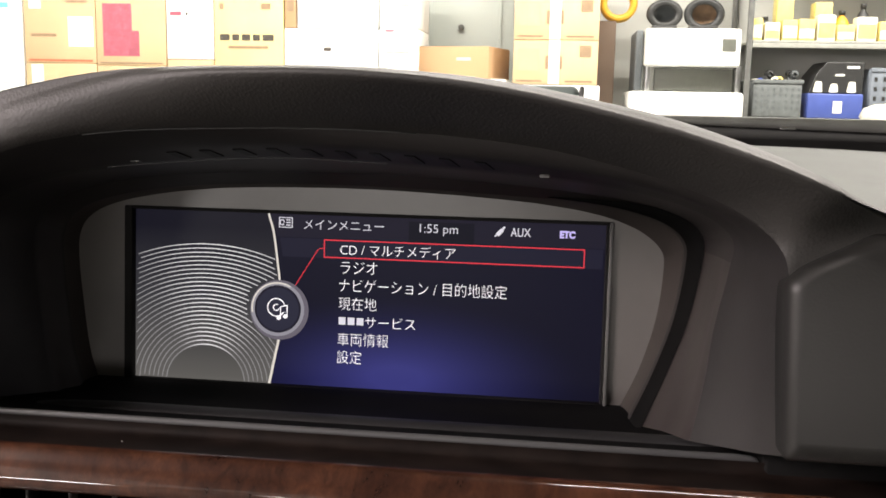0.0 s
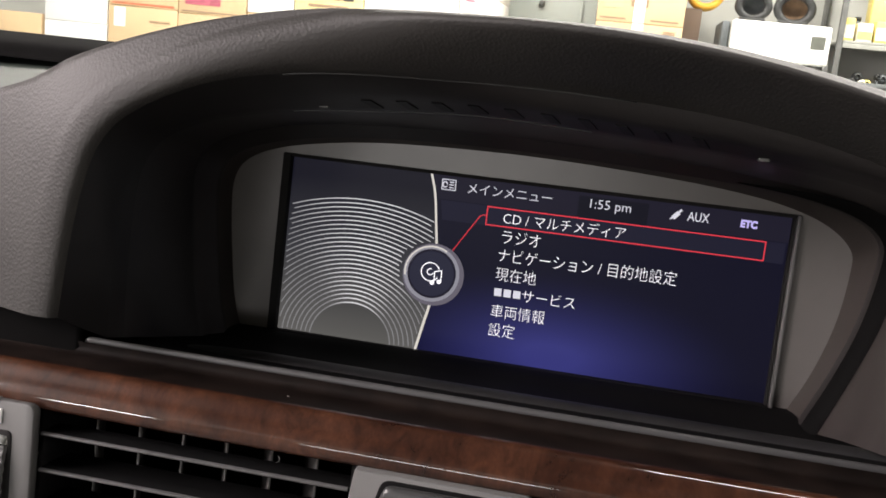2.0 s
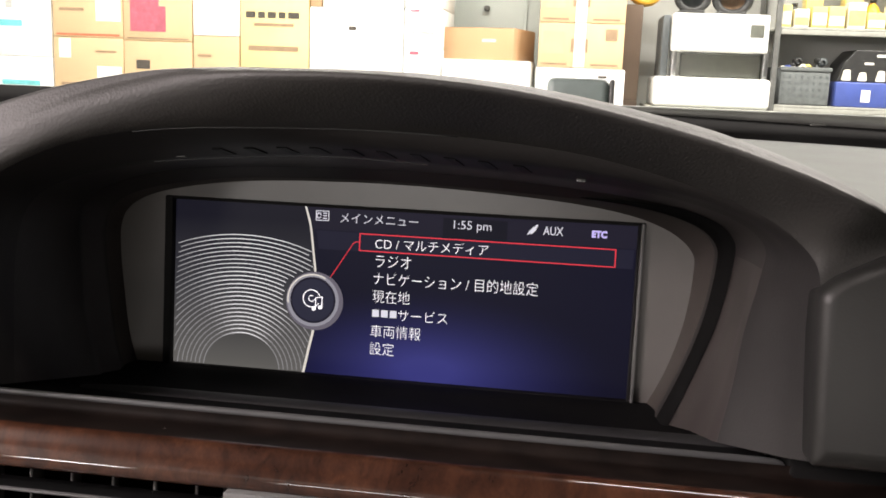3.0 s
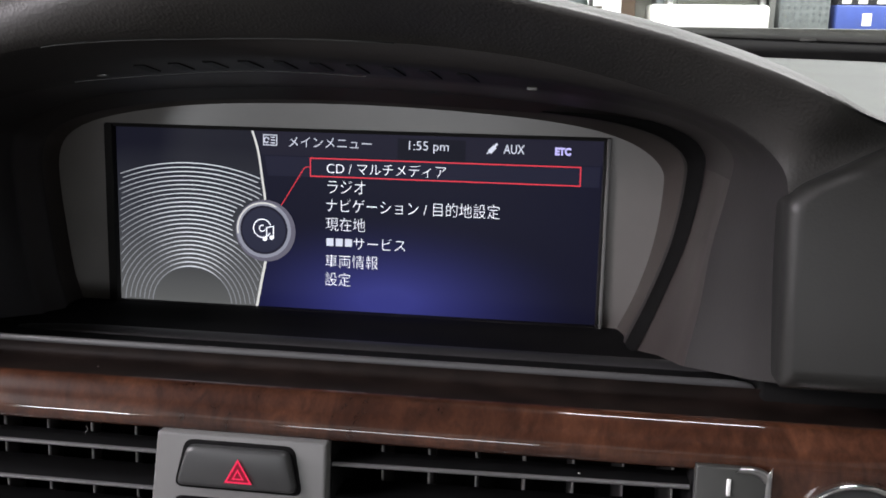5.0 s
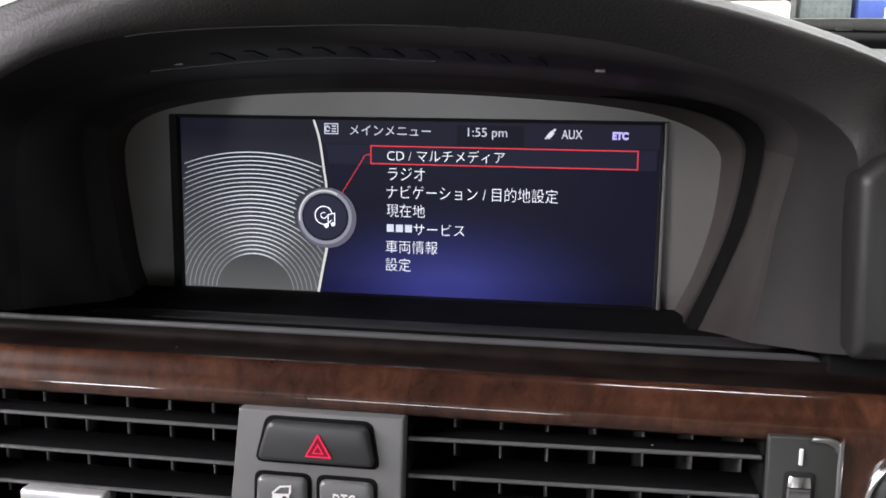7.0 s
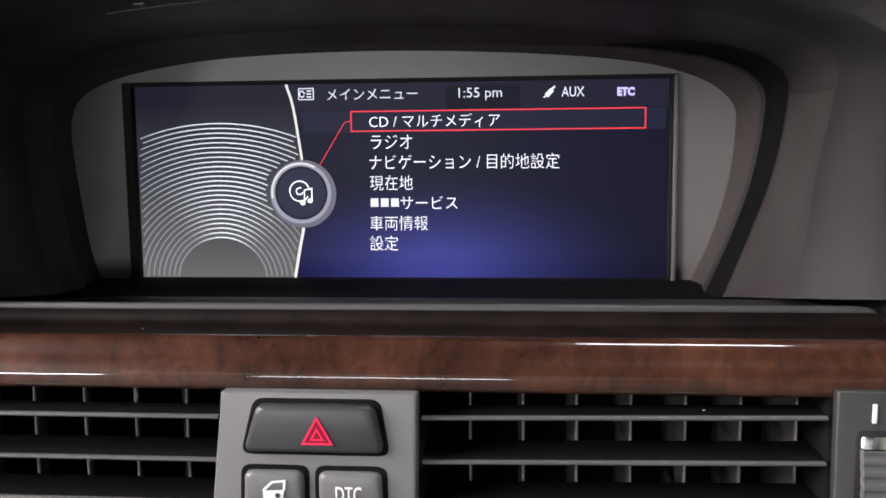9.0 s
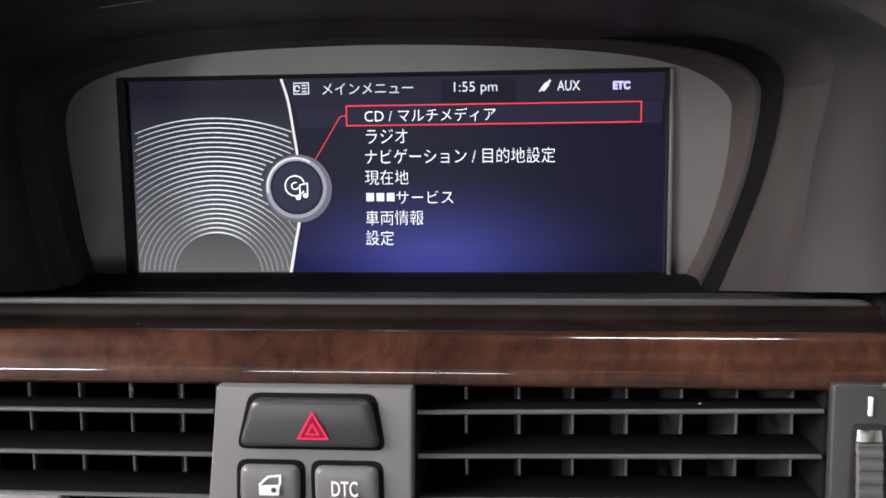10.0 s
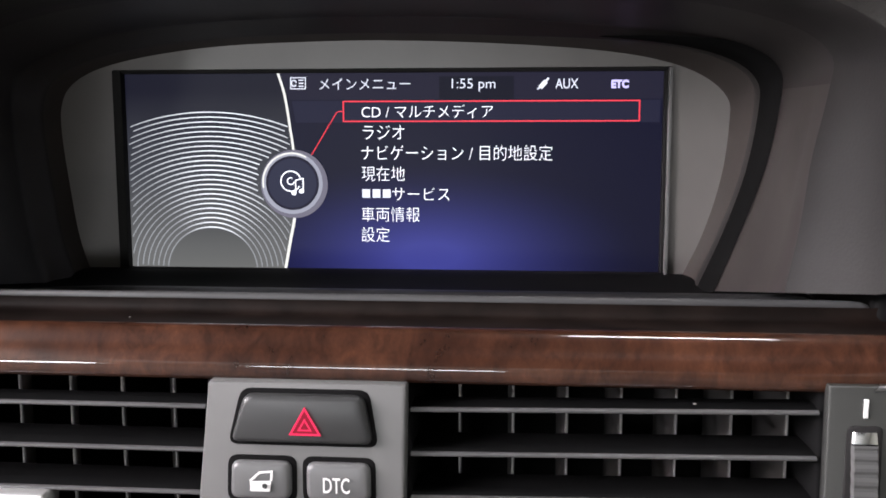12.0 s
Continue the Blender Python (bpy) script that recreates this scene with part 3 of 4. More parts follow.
DIV = spline([(-.0268, .0112), (-.0242, .0022), (-.0222, -.0114), (-.0211, -.0200), (-.0206, -.0330), (-.0211, -.0460), (-.0229, -.0553), (-.0254, -.0680)], 40)
lit("disc_field", flat([(X0, Z0)] + [tuple(p) for p in DIV[::-1]] + [(X0, Z1)], -.0003), M_LEFT, "grey field with fine arcs")
CX, CZ = -.0563, -.0690
hub = [(x, z) for x, z in arc(CX, CZ, .0186, .0172, 3.5, 176.5, 30)]
lit("disc_hub", flat(hub, -.0005), fade_up("hub_grey", (.108, .107, .100), (.060, .060, .059), -.068, -.052))
for k in range(25):
    r = .0190 + .00196 * k
    rx, rz = r * (1 + .0080 * k), .0178 + .00196 * k
    pts = [p for p in arc(CX, CZ, rx, rz, 2, 178, 90)]
    keep, runs = [], []
    for x, z in pts:
        limit = float(np.interp(-z, -DIV[:, 1], DIV[:, 0])) - .001
        inside = X0 + .0006 < x < limit and z > Z0 and math.hypot(x + .0217, z + .0329) > .0140
        if inside:
            keep.append((x, z))
        elif len(keep) > 1:
            runs.append(keep)
            keep = []
        else:
            keep = []
    if len(keep) > 1:
        runs.append(keep)
    bm = bmesh.new()
    for run in runs:
        ribbon(bm, run, .0005 if k < 16 else .00042, -.0006)
    lit("arc_line", bm, M_ARC)
bm = ribbon(bmesh.new(), [tuple(p) for p in DIV[:20]], .0010, -.0007)
ribbon(bm, [tuple(p) for p in DIV[25:]], .0012, -.0007)
lit("divider", bm, M_SILVER, "white curved dividing line")
# header
lit("header_bar", flat([(-.0225, .0006), (X1, .0006), (X1, Z1), (-.0262, Z1)], -.0002), M_HEAD)
lit("clock_field", flat([(.0384, .0006), (.0680, .0006), (.0680, .0096), (.0384, .0096)], -.0004), glow("clock_ground", (.006, .006, .012)))
lit("row_field", flat([(-.0200, -.0085), (X1 - .001, -.0085), (X1 - .001, .0002), (-.0215, .0002)], -.0003), M_ROW)
lit("header_text", letters("メインメニュー", -.0100, .0269, .0046, .0090, -.0008, -.006), M_HTEXT)
lit("clock_text", letters("1:55 pm", .0434, .0607, .0036, .0087, -.0008, -.004), M_HTEXT)
lit("source_text", letters("AUX", .0843, .0932, .0046, .0085, -.0008, .004), M_HTEXT)
lit("toll_mark", letters("ETC", .1060, .1128, .0046, .0080, -.0008, .06), M_VIOLET, "small violet lettering")
bm = ribbon(bmesh.new(), [(-.0216, .0050), (-.0156, .0050), (-.0156, .0094), (-.0216, .0094)], .0004, -.0008, True)
for z in (.0060, .0072, .0084):
    ribbon(bm, [(-.0184, z), (-.0164, z)], .0005, -.0008)
ribbon(bm, arc(-.0203, .0072, .0010, .0012, 0, 330, 12), .0005, -.0008)
lit("menu_icon", bm, M_HTEXT)
bm = ribbon(bmesh.new(), [(.0772, .0044), (.0783, .0052)], .0006, -.0008)
ribbon(bm, [(.0783, .0050), (.0795, .0063), (.0806, .0075)], .0019, -.0008)
ribbon(bm, [(.0804, .0074), (.0816, .0088)], .0009, -.0008)
lit("plug_icon", bm, M_HTEXT)
# menu rows
for text, x0, x1, z0, z1 in (("CD / マルチメディア", .0071, .0598, -.0068, -.0014), ("ラジオ", .0075, .0243, -.0152, -.0096),
                             ("ナビゲーション / 目的地設定", .0069, .0835, -.0236, -.0175), ("現在地", .0068, .0244, -.0319, -.0260),
                             ("サービス", .0193, .0425, -.0397, -.0345), ("車両情報", .0066, .0303, -.0484, -.0425), ("設定", .0065, .0180, -.0567, -.0507)):
    lit("menu_text", letters(text, x0, x1, z0, z1, -.0008, -.014), M_TEXT)
bm = bmesh.new()
for a in (.0086, .0128, .0170):
    ribbon(bm, [(a - .0016, -.0370), (a + .0016, -.0370)], .0034, -.0008)
lit("maker_mark", bm, M_HTEXT, "plain pale bars")
lit("selection_frame", ribbon(bmesh.new(), [(-.0003, -.0080), (.1171, -.0080), (.1171, -.0001), (-.0003, -.0001)], .0005, -.0009, True), M_RED, "red frame round the chosen row")
lit("pointer_line", ribbon(bmesh.new(), [(-.0140, -.0221), (-.0032, -.0047), (-.0022, -.0041), (-.0003, -.0040)], .00034, -.0009), M_RED)
# round knob picture
KX, KZ = -.0217, -.0329
lit("knob_shadow", ribbon(bmesh.new(), arc(KX + .0007, KZ - .0004, .0128, .0128, 0, 360, 49)[:-1], .0022, -.0010, True), M_RIM_DARK)
lit("knob_rim", ribbon(bmesh.new(), arc(KX - .0001, KZ, .0116, .0116, 0, 360, 49)[:-1], .0020, -.0011, True), M_RIM)
lit("knob_glint", ribbon(bmesh.new(), arc(KX - .0002, KZ + .0001, .0120, .0120, 60, 190, 28), .0007, -.00115), M_SILVER)
lit("knob_groove", flat(arc(KX, KZ, .0110, .0110, 0, 360, 49)[:-1], -.00118), M_HEAD)
lit("knob_face", flat(arc(KX, KZ, .0100, .0100, 0, 360, 49)[:-1], -.00128), M_KNOB)
bm = ribbon(bmesh.new(), arc(KX - .0006, KZ + .0008, .0041, .0041, 20, 330, 30), .00045, -.0014)
ribbon(bm, arc(KX - .0006, KZ + .0008, .0014, .0014, 60, 350, 14), .0004, -.0014)
ribbon(bm, [(KX + .0014, KZ - .0038), (KX + .0014, KZ + .0012), (KX + .0045, KZ + .0019), (KX + .0045, KZ - .0030)], .00045, -.0014)
ribbon(bm, arc(KX + .0006, KZ - .0040, .0006, .0005, 0, 360, 10)[:-1], .0009, -.0014, True)
ribbon(bm, arc(KX + .0037, KZ - .0032, .0006, .0005, 0, 360, 10)[:-1], .0009, -.0014, True)
lit("music_icon", bm, M_TEXT)

# ---- wood trim ----
trim = thing("wood_trim", (.02, -.105, -.084), "glossy dark burl wood strip across the dashboard", "trim")
TRIM = [(-.0860, -.0712), (-.0885, -.0699), (-.0960, -.0695), (-.1050, -.0689), (-.1098, -.0685), (-.1119, -.0691), (-.1132, -.0705), (-.1148, -.0735),
        (-.1162, -.0756), (-.1171, -.0775), (-.1176, -.0792), (-.1175, -.0810), (-.1167, -.0827), (-.1148, -.0840), (-.1120, -.0846)]
tp = spline(TRIM, 67)
n_top = int(np.argmin(np.abs(tp[:30, 0] + .1095))) + 1
part("strip", loft([[(x, y, z) for y, z in tp[n_top - 1:]] for x in np.linspace(-.46, .46, 24)]), M_WOOD, trim)
# shaded upper face of the wood, painted near-black
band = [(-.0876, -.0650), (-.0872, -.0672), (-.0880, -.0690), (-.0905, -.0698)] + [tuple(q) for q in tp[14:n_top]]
part("top_band", loft([[(x, y, z) for y, z in band] for x in np.linspace(-.46, .46, 24)]), M_WOOD_SHADE, trim, "near-black upper face of the wood trim, its shade painted in")
wood_side = [(.1784, -.0800), (.46, -.0800), (.46, -.150), (.1784, -.150)]
part("side_plate", slab(wood_side, -.105, -.1177, .0006), M_WOOD, trim, smooth=False)
wood_left = [(-.46, -.0800), (-.1584, -.0800), (-.1584, -.150), (-.46, -.150)]
part("side_plate", slab(wood_left, -.105, -.1177, .0006), M_WOOD, trim, smooth=False)

# ---- air vents ----


def air_vent(x0, x1, rise_0, rise_1, tab_x, tab_z, fin_xs, turn, control_x, control_0, control_1, mirror, plate_mat):
    v = thing("air_vent", ((x0 + x1) / 2, -.09, -.150), "black dashboard air vent with slats and a silver tab", "air vent", "centre air vents")
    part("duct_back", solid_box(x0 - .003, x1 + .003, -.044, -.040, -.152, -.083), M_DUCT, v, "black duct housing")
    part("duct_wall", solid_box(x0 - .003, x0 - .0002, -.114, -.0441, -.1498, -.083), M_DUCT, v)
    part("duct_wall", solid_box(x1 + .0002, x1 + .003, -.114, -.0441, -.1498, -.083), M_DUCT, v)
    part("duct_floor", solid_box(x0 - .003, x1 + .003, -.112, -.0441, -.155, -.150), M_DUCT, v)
    # slats and ducts near-black with paler edges: shade and light put into colour
    for k in range(5):
        z = -.0922 - k * .0133
        back = -.1038 if k == 0 else -.0970
        p = [(-.1155, -.0006), (-.1155, .0006), (-.109, .0009), (back, .0005), (back, -.0004), (-.109, -.0008)]
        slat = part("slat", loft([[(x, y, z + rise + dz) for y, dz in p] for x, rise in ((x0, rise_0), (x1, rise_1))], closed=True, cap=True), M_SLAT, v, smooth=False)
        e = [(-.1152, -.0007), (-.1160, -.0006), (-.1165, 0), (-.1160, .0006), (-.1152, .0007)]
        part("edge", loft([[(x, y, z + rise + dz) for y, dz in e] for x, rise in ((x0, rise_0), (x1, rise_1))]), M_EDGE, slat, "satin front edge, its grey lifted for the light on it")
    for x in fin_xs:
        # each fin is turned, its far edge to the left
        p = [(-.0964, 0), (-.0957, .0005), (-.082, .0006 - turn * .4), (-.0630, -turn), (-.082, -.0006 - turn * .4), (-.0957, -.0005)]
        fin = part("fin", loft([[(x + dx, y, z) for y, dx in p] for z in (-.149, -.0835)], closed=True, cap=True), M_FIN, v, smooth=False)
        # the edge's pale tone is painted for the light it catches
        part("edge", loft([[(x + dx, y, z) for y, dx in ((-.0959, -.00045), (-.0963, -.0004), (-.0967, 0), (-.0963, .0004), (-.0959, .00045))] for z in (-.149, -.0835)]), M_FINEDGE, fin, "front edge painted pale, as lit")
    tab = rounded([(tab_x - .0163, tab_z - .005), (tab_x + .0163, tab_z - .005), (tab_x + .0163, tab_z), (tab_x - .0163, tab_z)], .0012)
    part("tab", slab(tab, -.112, -.1215, .0012), M_TAB, v, "bright satin silver slider tab")
    c0, c1 = control_0, control_1
    if mirror:
        plate_outline = rounded([(c0, -.160), (c1, -.160), (c1, -.0812), (c0 + .003, -.0812)], .003)
    else:
        plate_outline = rounded([(c0, -.160), (c1, -.160), (c1, -.0845), (c1 - .004, -.0806), (c0, -.0806)], .0006)
    edge_line = [(c1 - .009, -.0811), (c1 - .0045, -.0811), (c1 - .0018, -.0820), (c1 - .0002, -.0838), (c1 + .0003, -.0862), (c1 + .0003, -.150)]
    if mirror:
        edge_line = [(c0 + .010, -.0811), (c0 + .0050, -.0811), (c0 + .0022, -.0822), (c0 + .0002, -.0862), (c0 - .0003, -.150)]
    control = part("wheel_plate", slab(plate_outline, -.1165, -.1205, .0004), plate_mat, v, "satin grey plate beside the vent")
    line = spline(edge_line, 40)
    rings = [[(x + .0011 * math.sin(a), -.1194 - .0017 * math.cos(a), z + .0011 * math.sin(a)) for a in np.linspace(-1.5, 1.5, 9)] for x, z in line]
    part("bright_edge", loft(rings), M_STEEL, control, "bright rounded metal edge")
    part("mark", solid_box(control_x - .0006, control_x + .0006, -.1212, -.119, -.0893, -.0840, .0002), M_MARK, control, "white line")
    slot = rounded([(control_x - .0052, -.150), (control_x + .0052, -.150), (control_x + .0048, -.0915), (control_x - .0048, -.0915)], .002)
    part("wheel_slot", slab(slot, -.118, -.1210, .0004), M_GASKET, control)
    def wheel(a0, a1, n, rib):
        rings = []
        for k in range(n):
            a = radians(a0 + (a1 - a0) * k / (n - 1))
            lift = rib if k % 4 < 2 else 0.0
            y, z = -.1190 - (.0052 + lift) * math.cos(a), -.1205 + .0295 * math.sin(a)
            rings.append([(control_x - .0037, y + .0012, z), (control_x - .0031, y, z), (control_x + .0031, y, z), (control_x + .0037, y + .0012, z)])
        return loft(rings)
    part("thumbwheel", wheel(54, -80, 65, .0005), M_WHEEL, control, "ribbed grey thumbwheel", smooth=False)
    part("wheel_cap", wheel(68, 55, 8, 0.0), M_CHROME, control, "chrome wheel edge")
    return v


air_vent(-.1330, -.0205, .0, .0, -.0855, -.1190, [-0.0376 - 0.01705 * k for k in range(7)], .0145, -.1461, -.1575, -.1335, True, M_GREY)
air_vent(.0405, .1552, .0006, .0025, .1105, -.1172, [0.0534 + 0.01645 * k for k in range(7)], .0022, .1661, .1562, .1775, False, M_GREY_SHADED)

# ---- switch panel between the vents ----
switches = thing("switch_panel", (.0105, -.115, -.160), "satin grey switch panel with hazard, lock and DTC buttons", "switch panel")


def spread(points, k):
    """Widen an outline a little about the camera's eye, to fit its view."""
    return [(.0727 + (x - .0727) * k, -.0094 + (z + .0094) * k) for x, z in points]


panel_line = rounded(spread([(-.0250, -.160), (.0385, -.160), (.0404, -.0818), (-.0163, -.0818)], 1.0176), .0008)
part("plate", slab(panel_line, -.100, -.1205, .0006), M_GREY, switches)


def grown(points, d):
    """An outline moved outwards from its middle by d along each axis."""
    c = np.mean(points, axis=0)
    return [(x + d * float(np.sign(x - c[0])), z + d * float(np.sign(z - c[1]))) for x, z in points]


def button(name, outline, proud, label, mat):
    outline = spread(outline, 1.008)
    b = part(name, slab(rounded(grown(outline, -.0005), .0026), -.118, -.1205 - proud, .0014), mat, switches, label)
    part("gap", slab(rounded(grown(outline, .0009), .0032), -.117, -.12085, .0002), M_DUCT, b)
    return b


hazard = button("hazard_button", [(-.0110, -.1000), (.0312, -.1000), (.0286, -.0850), (-.0066, -.0850)], .0030, "dark button with a red lit triangle", M_BUTTON)
y = -.1242
part("triangle", ribbon(bmesh.new(), spread([(.0073, -.0966), (.0157, -.0966), (.0115, -.0891)], 1.006), .0006, y, True), M_HAZARD, hazard, "red lit triangle", smooth=False)
part("triangle_field", flat(spread([(.0076, -.0964), (.0154, -.0964), (.0115, -.0895)], 1.006), y + .0003), M_HAZARD_IN, hazard, smooth=False)
part("inner_triangle", ribbon(bmesh.new(), spread([(.0098, -.0953), (.0132, -.0953), (.0115, -.0923)], 1.006), .0005, y - .0002, True), M_HAZARD, hazard, smooth=False)
lock = button("lock_button", [(-0.0116, -0.1172), (0.0072, -0.1172), (0.0074, -0.1049), (-0.0110, -0.1049)], .0024, "grey button with a white door symbol", M_GREYKEY)
y = -.1236
bm = flat(spread([(-0.0048, -0.1138), (0.0010, -0.1138), (0.0014, -0.1105), (-0.0048, -0.1108)], 1.008), y)
part("door_symbol", bm, M_MARK, lock, smooth=False)
part("door_window", ribbon(bmesh.new(), spread([(-0.0048, -0.1108), (-0.0020, -0.1082), (0.0016, -0.1078), (0.0014, -0.1105)], 1.008), .0007, y, False), M_MARK, lock, smooth=False)
part("key_hole", flat(arc(-.0010, -.1129, .0008, .0008, 0, 360, 11)[:-1], y - .0003), M_BUTTON, lock, smooth=False)
dtc = button("traction_button", [(0.0108, -0.1172), (0.0304, -0.1172), (0.0302, -0.1049), (0.0108, -0.1049)], .0024, "grey button lettered DTC", M_GREYKEY)
part("letters", letters("DTC", .0160, .0237, -.1146, -.1099, y, .012), M_MARK, dtc, smooth=False)

# ---- start button in the wood ----
start = thing("start_button", (.2045, -.118, -.121), "round dark button in a chrome ring, set in wood", "button")


def lathe(cx, cz, profile, n=48):
    return loft([[(cx + r * math.cos(2 * math.pi * k / n), y, cz + r * math.sin(2 * math.pi * k / n)) for k in range(n)] for r, y in profile], closed=True)


part("ring", lathe(.2045, -.1015, [(.0190, -.116), (.0190, -.1200), (.0182, -.1212), (.0172, -.1206), (.0168, -.117)]), M_CHROME, start, "chrome ring")
part("cap", lathe(.2045, -.1015, [(.0166, -.117), (.0160, -.1192), (.0120, -.1200), (.0001, -.1196)]), M_BUTTON, start)

# ---- windscreen, cowl and what lies at its foot ----
cowl = thing("cowl", (0, .44, .03), "black cowl at the foot of the windscreen", "cowl", kind="structure")
rings = []
for x in np.linspace(-.75, .75, 40):
    bow, sink = .25 * x * x, .0078 * min(1.0, max(0.0, (x - .06) / .36))
    rings.append([(x, .400 - bow, .055), (x, .402 - bow, .0665 - .012 * x * x), (x, .445 - bow, .0770 - .014 * x * x - sink * .6),
                  (x, .470 - bow, .0855 - .016 * x * x - sink), (x, .50 - bow, .0845 - .016 * x * x - sink), (x, .51 - bow, .02)])
part("band", loft(rings), M_COWL, cowl)
wiper = thing("wiper", (.3, .48, .088), "grey wiper arm lying along the windscreen foot", "wiper")


def along_glass(x):
    """The curve of the windscreen's foot: depth and height at x."""
    return .478 - .25 * x * x, .0850 - .016 * x * x


rings = []
for x in np.linspace(.06, .72, 24):
    y, z = along_glass(x)
    drop = .001 + .009 * min(1.0, max(0.0, (x - .06) / .36))
    rings.append([(x, y + dy, z + dz) for dy, dz in ((0, -drop), (-.006, .001 - drop), (-.0075, .003 - drop * .6), (-.005, .0045), (0, .0055), (.007, .004), (.006, .001))])
part("arm", loft(rings, closed=True, cap=True), M_WIPER, wiper)
rings = []
for x in np.linspace(.10, .72, 20):
    y, z = along_glass(x)
    drop = .0005 + .009 * min(1.0, max(0.0, (x - .06) / .36))
    rings.append([(x, y - .0085 + .0012 * math.cos(a), z - drop + .0012 * math.sin(a)) for a in np.linspace(0, 2 * math.pi, 7)[:-1]])
part("spring_rail", loft(rings, closed=True, cap=True), M_EDGE, wiper, "thin bright rail along the arm")
y, z = along_glass(.30)
part("joint", solid_box(.295, .309, y - .0115, y - .004, z - .0080, z - .0035, .0012), M_WIPER, wiper)
rings = []
for x in np.linspace(.16, .70, 20):
    y, z = along_glass(x)
    rings.append([(x, y + .018 + dy, z + dz) for dy, dz in ((-.002, 0), (-.002, .004), (.002, .004), (.002, 0))])
part("blade", loft(rings, closed=True, cap=True), M_COWL, wiper)
sensor = thing("dash_sensor", (.095, .355, .054), "grey-green plastic unit on the dashboard", "sensor box")
part("case", solid_box(.068, .117, .335, .375, .054, .1030, .006, 3), M_SENSOR, sensor)
part("end_cap", solid_box(.1173, .121, .333, .377, .054, .1020, .001), M_WIPER, sensor)

glass_mat = bpy.data.materials.new("windscreen_glass")
glass_mat.use_nodes = True
nt = glass_mat.node_tree
nt.nodes.remove(nt.nodes["Principled BSDF"])
clear = node(nt, "ShaderNodeBsdfTransparent", Color=(0.95, 0.98, 0.96, 1))
shine = node(nt, "ShaderNodeBsdfGlossy", Roughness=0.0)
rim_light = node(nt, "ShaderNodeFresnel", IOR=1.45)
both = nt.nodes.new("ShaderNodeMixShader")
nt.links.new(rim_light.outputs[0], both.inputs[0])
nt.links.new(clear.outputs[0], both.inputs[1])
nt.links.new(shine.outputs[0], both.inputs[2])
# a faint translucent veil, added for the haze over what lies beyond
haze = node(nt, "ShaderNodeBsdfTranslucent", Color=(0.9, 0.9, 0.86, 1))
film = node(nt, "ShaderNodeMixShader", Fac=0.006)
nt.links.new(both.outputs[0], film.inputs[1])
nt.links.new(haze.outputs[0], film.inputs[2])
nt.links.new(film.outputs[0], nt.nodes["Material Output"].inputs["Surface"])
windscreen = thing("windscreen", (0, .46, .08), "clear raked windscreen glass", "windscreen", kind="structure")
rows = []
for s in np.linspace(0, 1, 8):
    rows.append([(x, .475 - .62 * s - .25 * x * x, .080 - .016 * x * x + .43 * s) for x in np.linspace(-.72 + .10 * s, .72 - .10 * s, 24)])
bm = loft(rows)
pane = part("glass", bm, glass_mat, windscreen)
pane.data.flip_normals()
pane.visible_shadow = False

# unseen slab over the cabin, added to keep out light from above
roof = thing("roof_blocker", (0, -1.0, .44), "unseen plain slab over the cabin that blocks light from above", "roof", kind="structure")
part("headliner", solid_box(-.56, .56, -1.45, -.15, .44, .47, .01), M_BLOCKER, roof)

# unseen slab below the cabin, its grey set for the light it throws up
floor_bounce = thing("floor_bounce", (0, -1.0, -.60), "unseen grey slab under the cabin that bounces light upwards", "floor", kind="structure")
part("carpet", solid_box(-.68, .68, -2.0, -.10, -.60, -.57, .01), M_BOUNCE, floor_bounce)

# ---- the garage ----
M_WALL = plain("grey_wall_paint", (0.50, 0.50, 0.47), 0.8, vary=0.08, scale=1.5, relief=0.002)
M_FLOOR = plain("concrete", (0.30, 0.30, 0.29), 0.7, vary=0.2, scale=1.2, relief=0.003)
M_CEIL = plain("white_ceiling", (0.7, 0.7, 0.68), 0.9, vary=0.04, scale=1.0)
M_DOOR = plain("pale_green_grey_steel", (0.42, 0.45, 0.42), 0.5, vary=0.05, scale=3.0)
M_WHITEBOX = cardboard("white_carton", (0.80, 0.80, 0.78))
M_TAN = cardboard("tan_carton", (0.60, 0.43, 0.25))
M_BROWN = cardboard("brown_carton", (0.45, 0.28, 0.15))
M_DARKBOX = cardboard("dark_brown_carton", (0.16, 0.11, 0.08))
M_YELLOWBOX = cardboard("yellow_carton", (0.76, 0.62, 0.30))
M_PRINT = plain("dark_print", (0.06, 0.05, 0.04), 0.7, vary=0.2)
M_REDPRINT = plain("magenta_print", (0.42, 0.10, 0.14), 0.7, vary=0.15)
M_ORANGEP = plain("red_brown_print", (0.50, 0.16, 0.08), 0.7, vary=0.15)
M_CYANP = plain("cyan_print", (0.15, 0.55, 0.58), 0.7)
M_TAPE = plain("white_tape", (0.75, 0.74, 0.70), 0.35, vary=0.05)
M_TANPRINT = plain("tan_print", (0.30, 0.20, 0.12), 0.7)
M_GREYPRINT = plain("grey_print", (0.42, 0.42, 0.40), 0.7)
M_RACK = plain("dark_rack_steel", (0.10, 0.10, 0.095), 0.5, vary=0.2)
M_RACKSHELF = plain("grey_shelf_steel", (0.30, 0.30, 0.27), 0.5, vary=0.1)
M_MACHINE = plain("white_enamel", (0.75, 0.75, 0.72), 0.35, vary=0.04, scale=5)
M_RECESS = plain("dark_grey_recess", (0.115, 0.118, 0.10), 0.4)
M_SIDEGREY = plain("dark_grey_panel", (0.09, 0.10, 0.105), 0.5)
M_YELLOW = plain("yellow_plastic", (0.77, 0.62, 0.18), 0.4, vary=0.08)
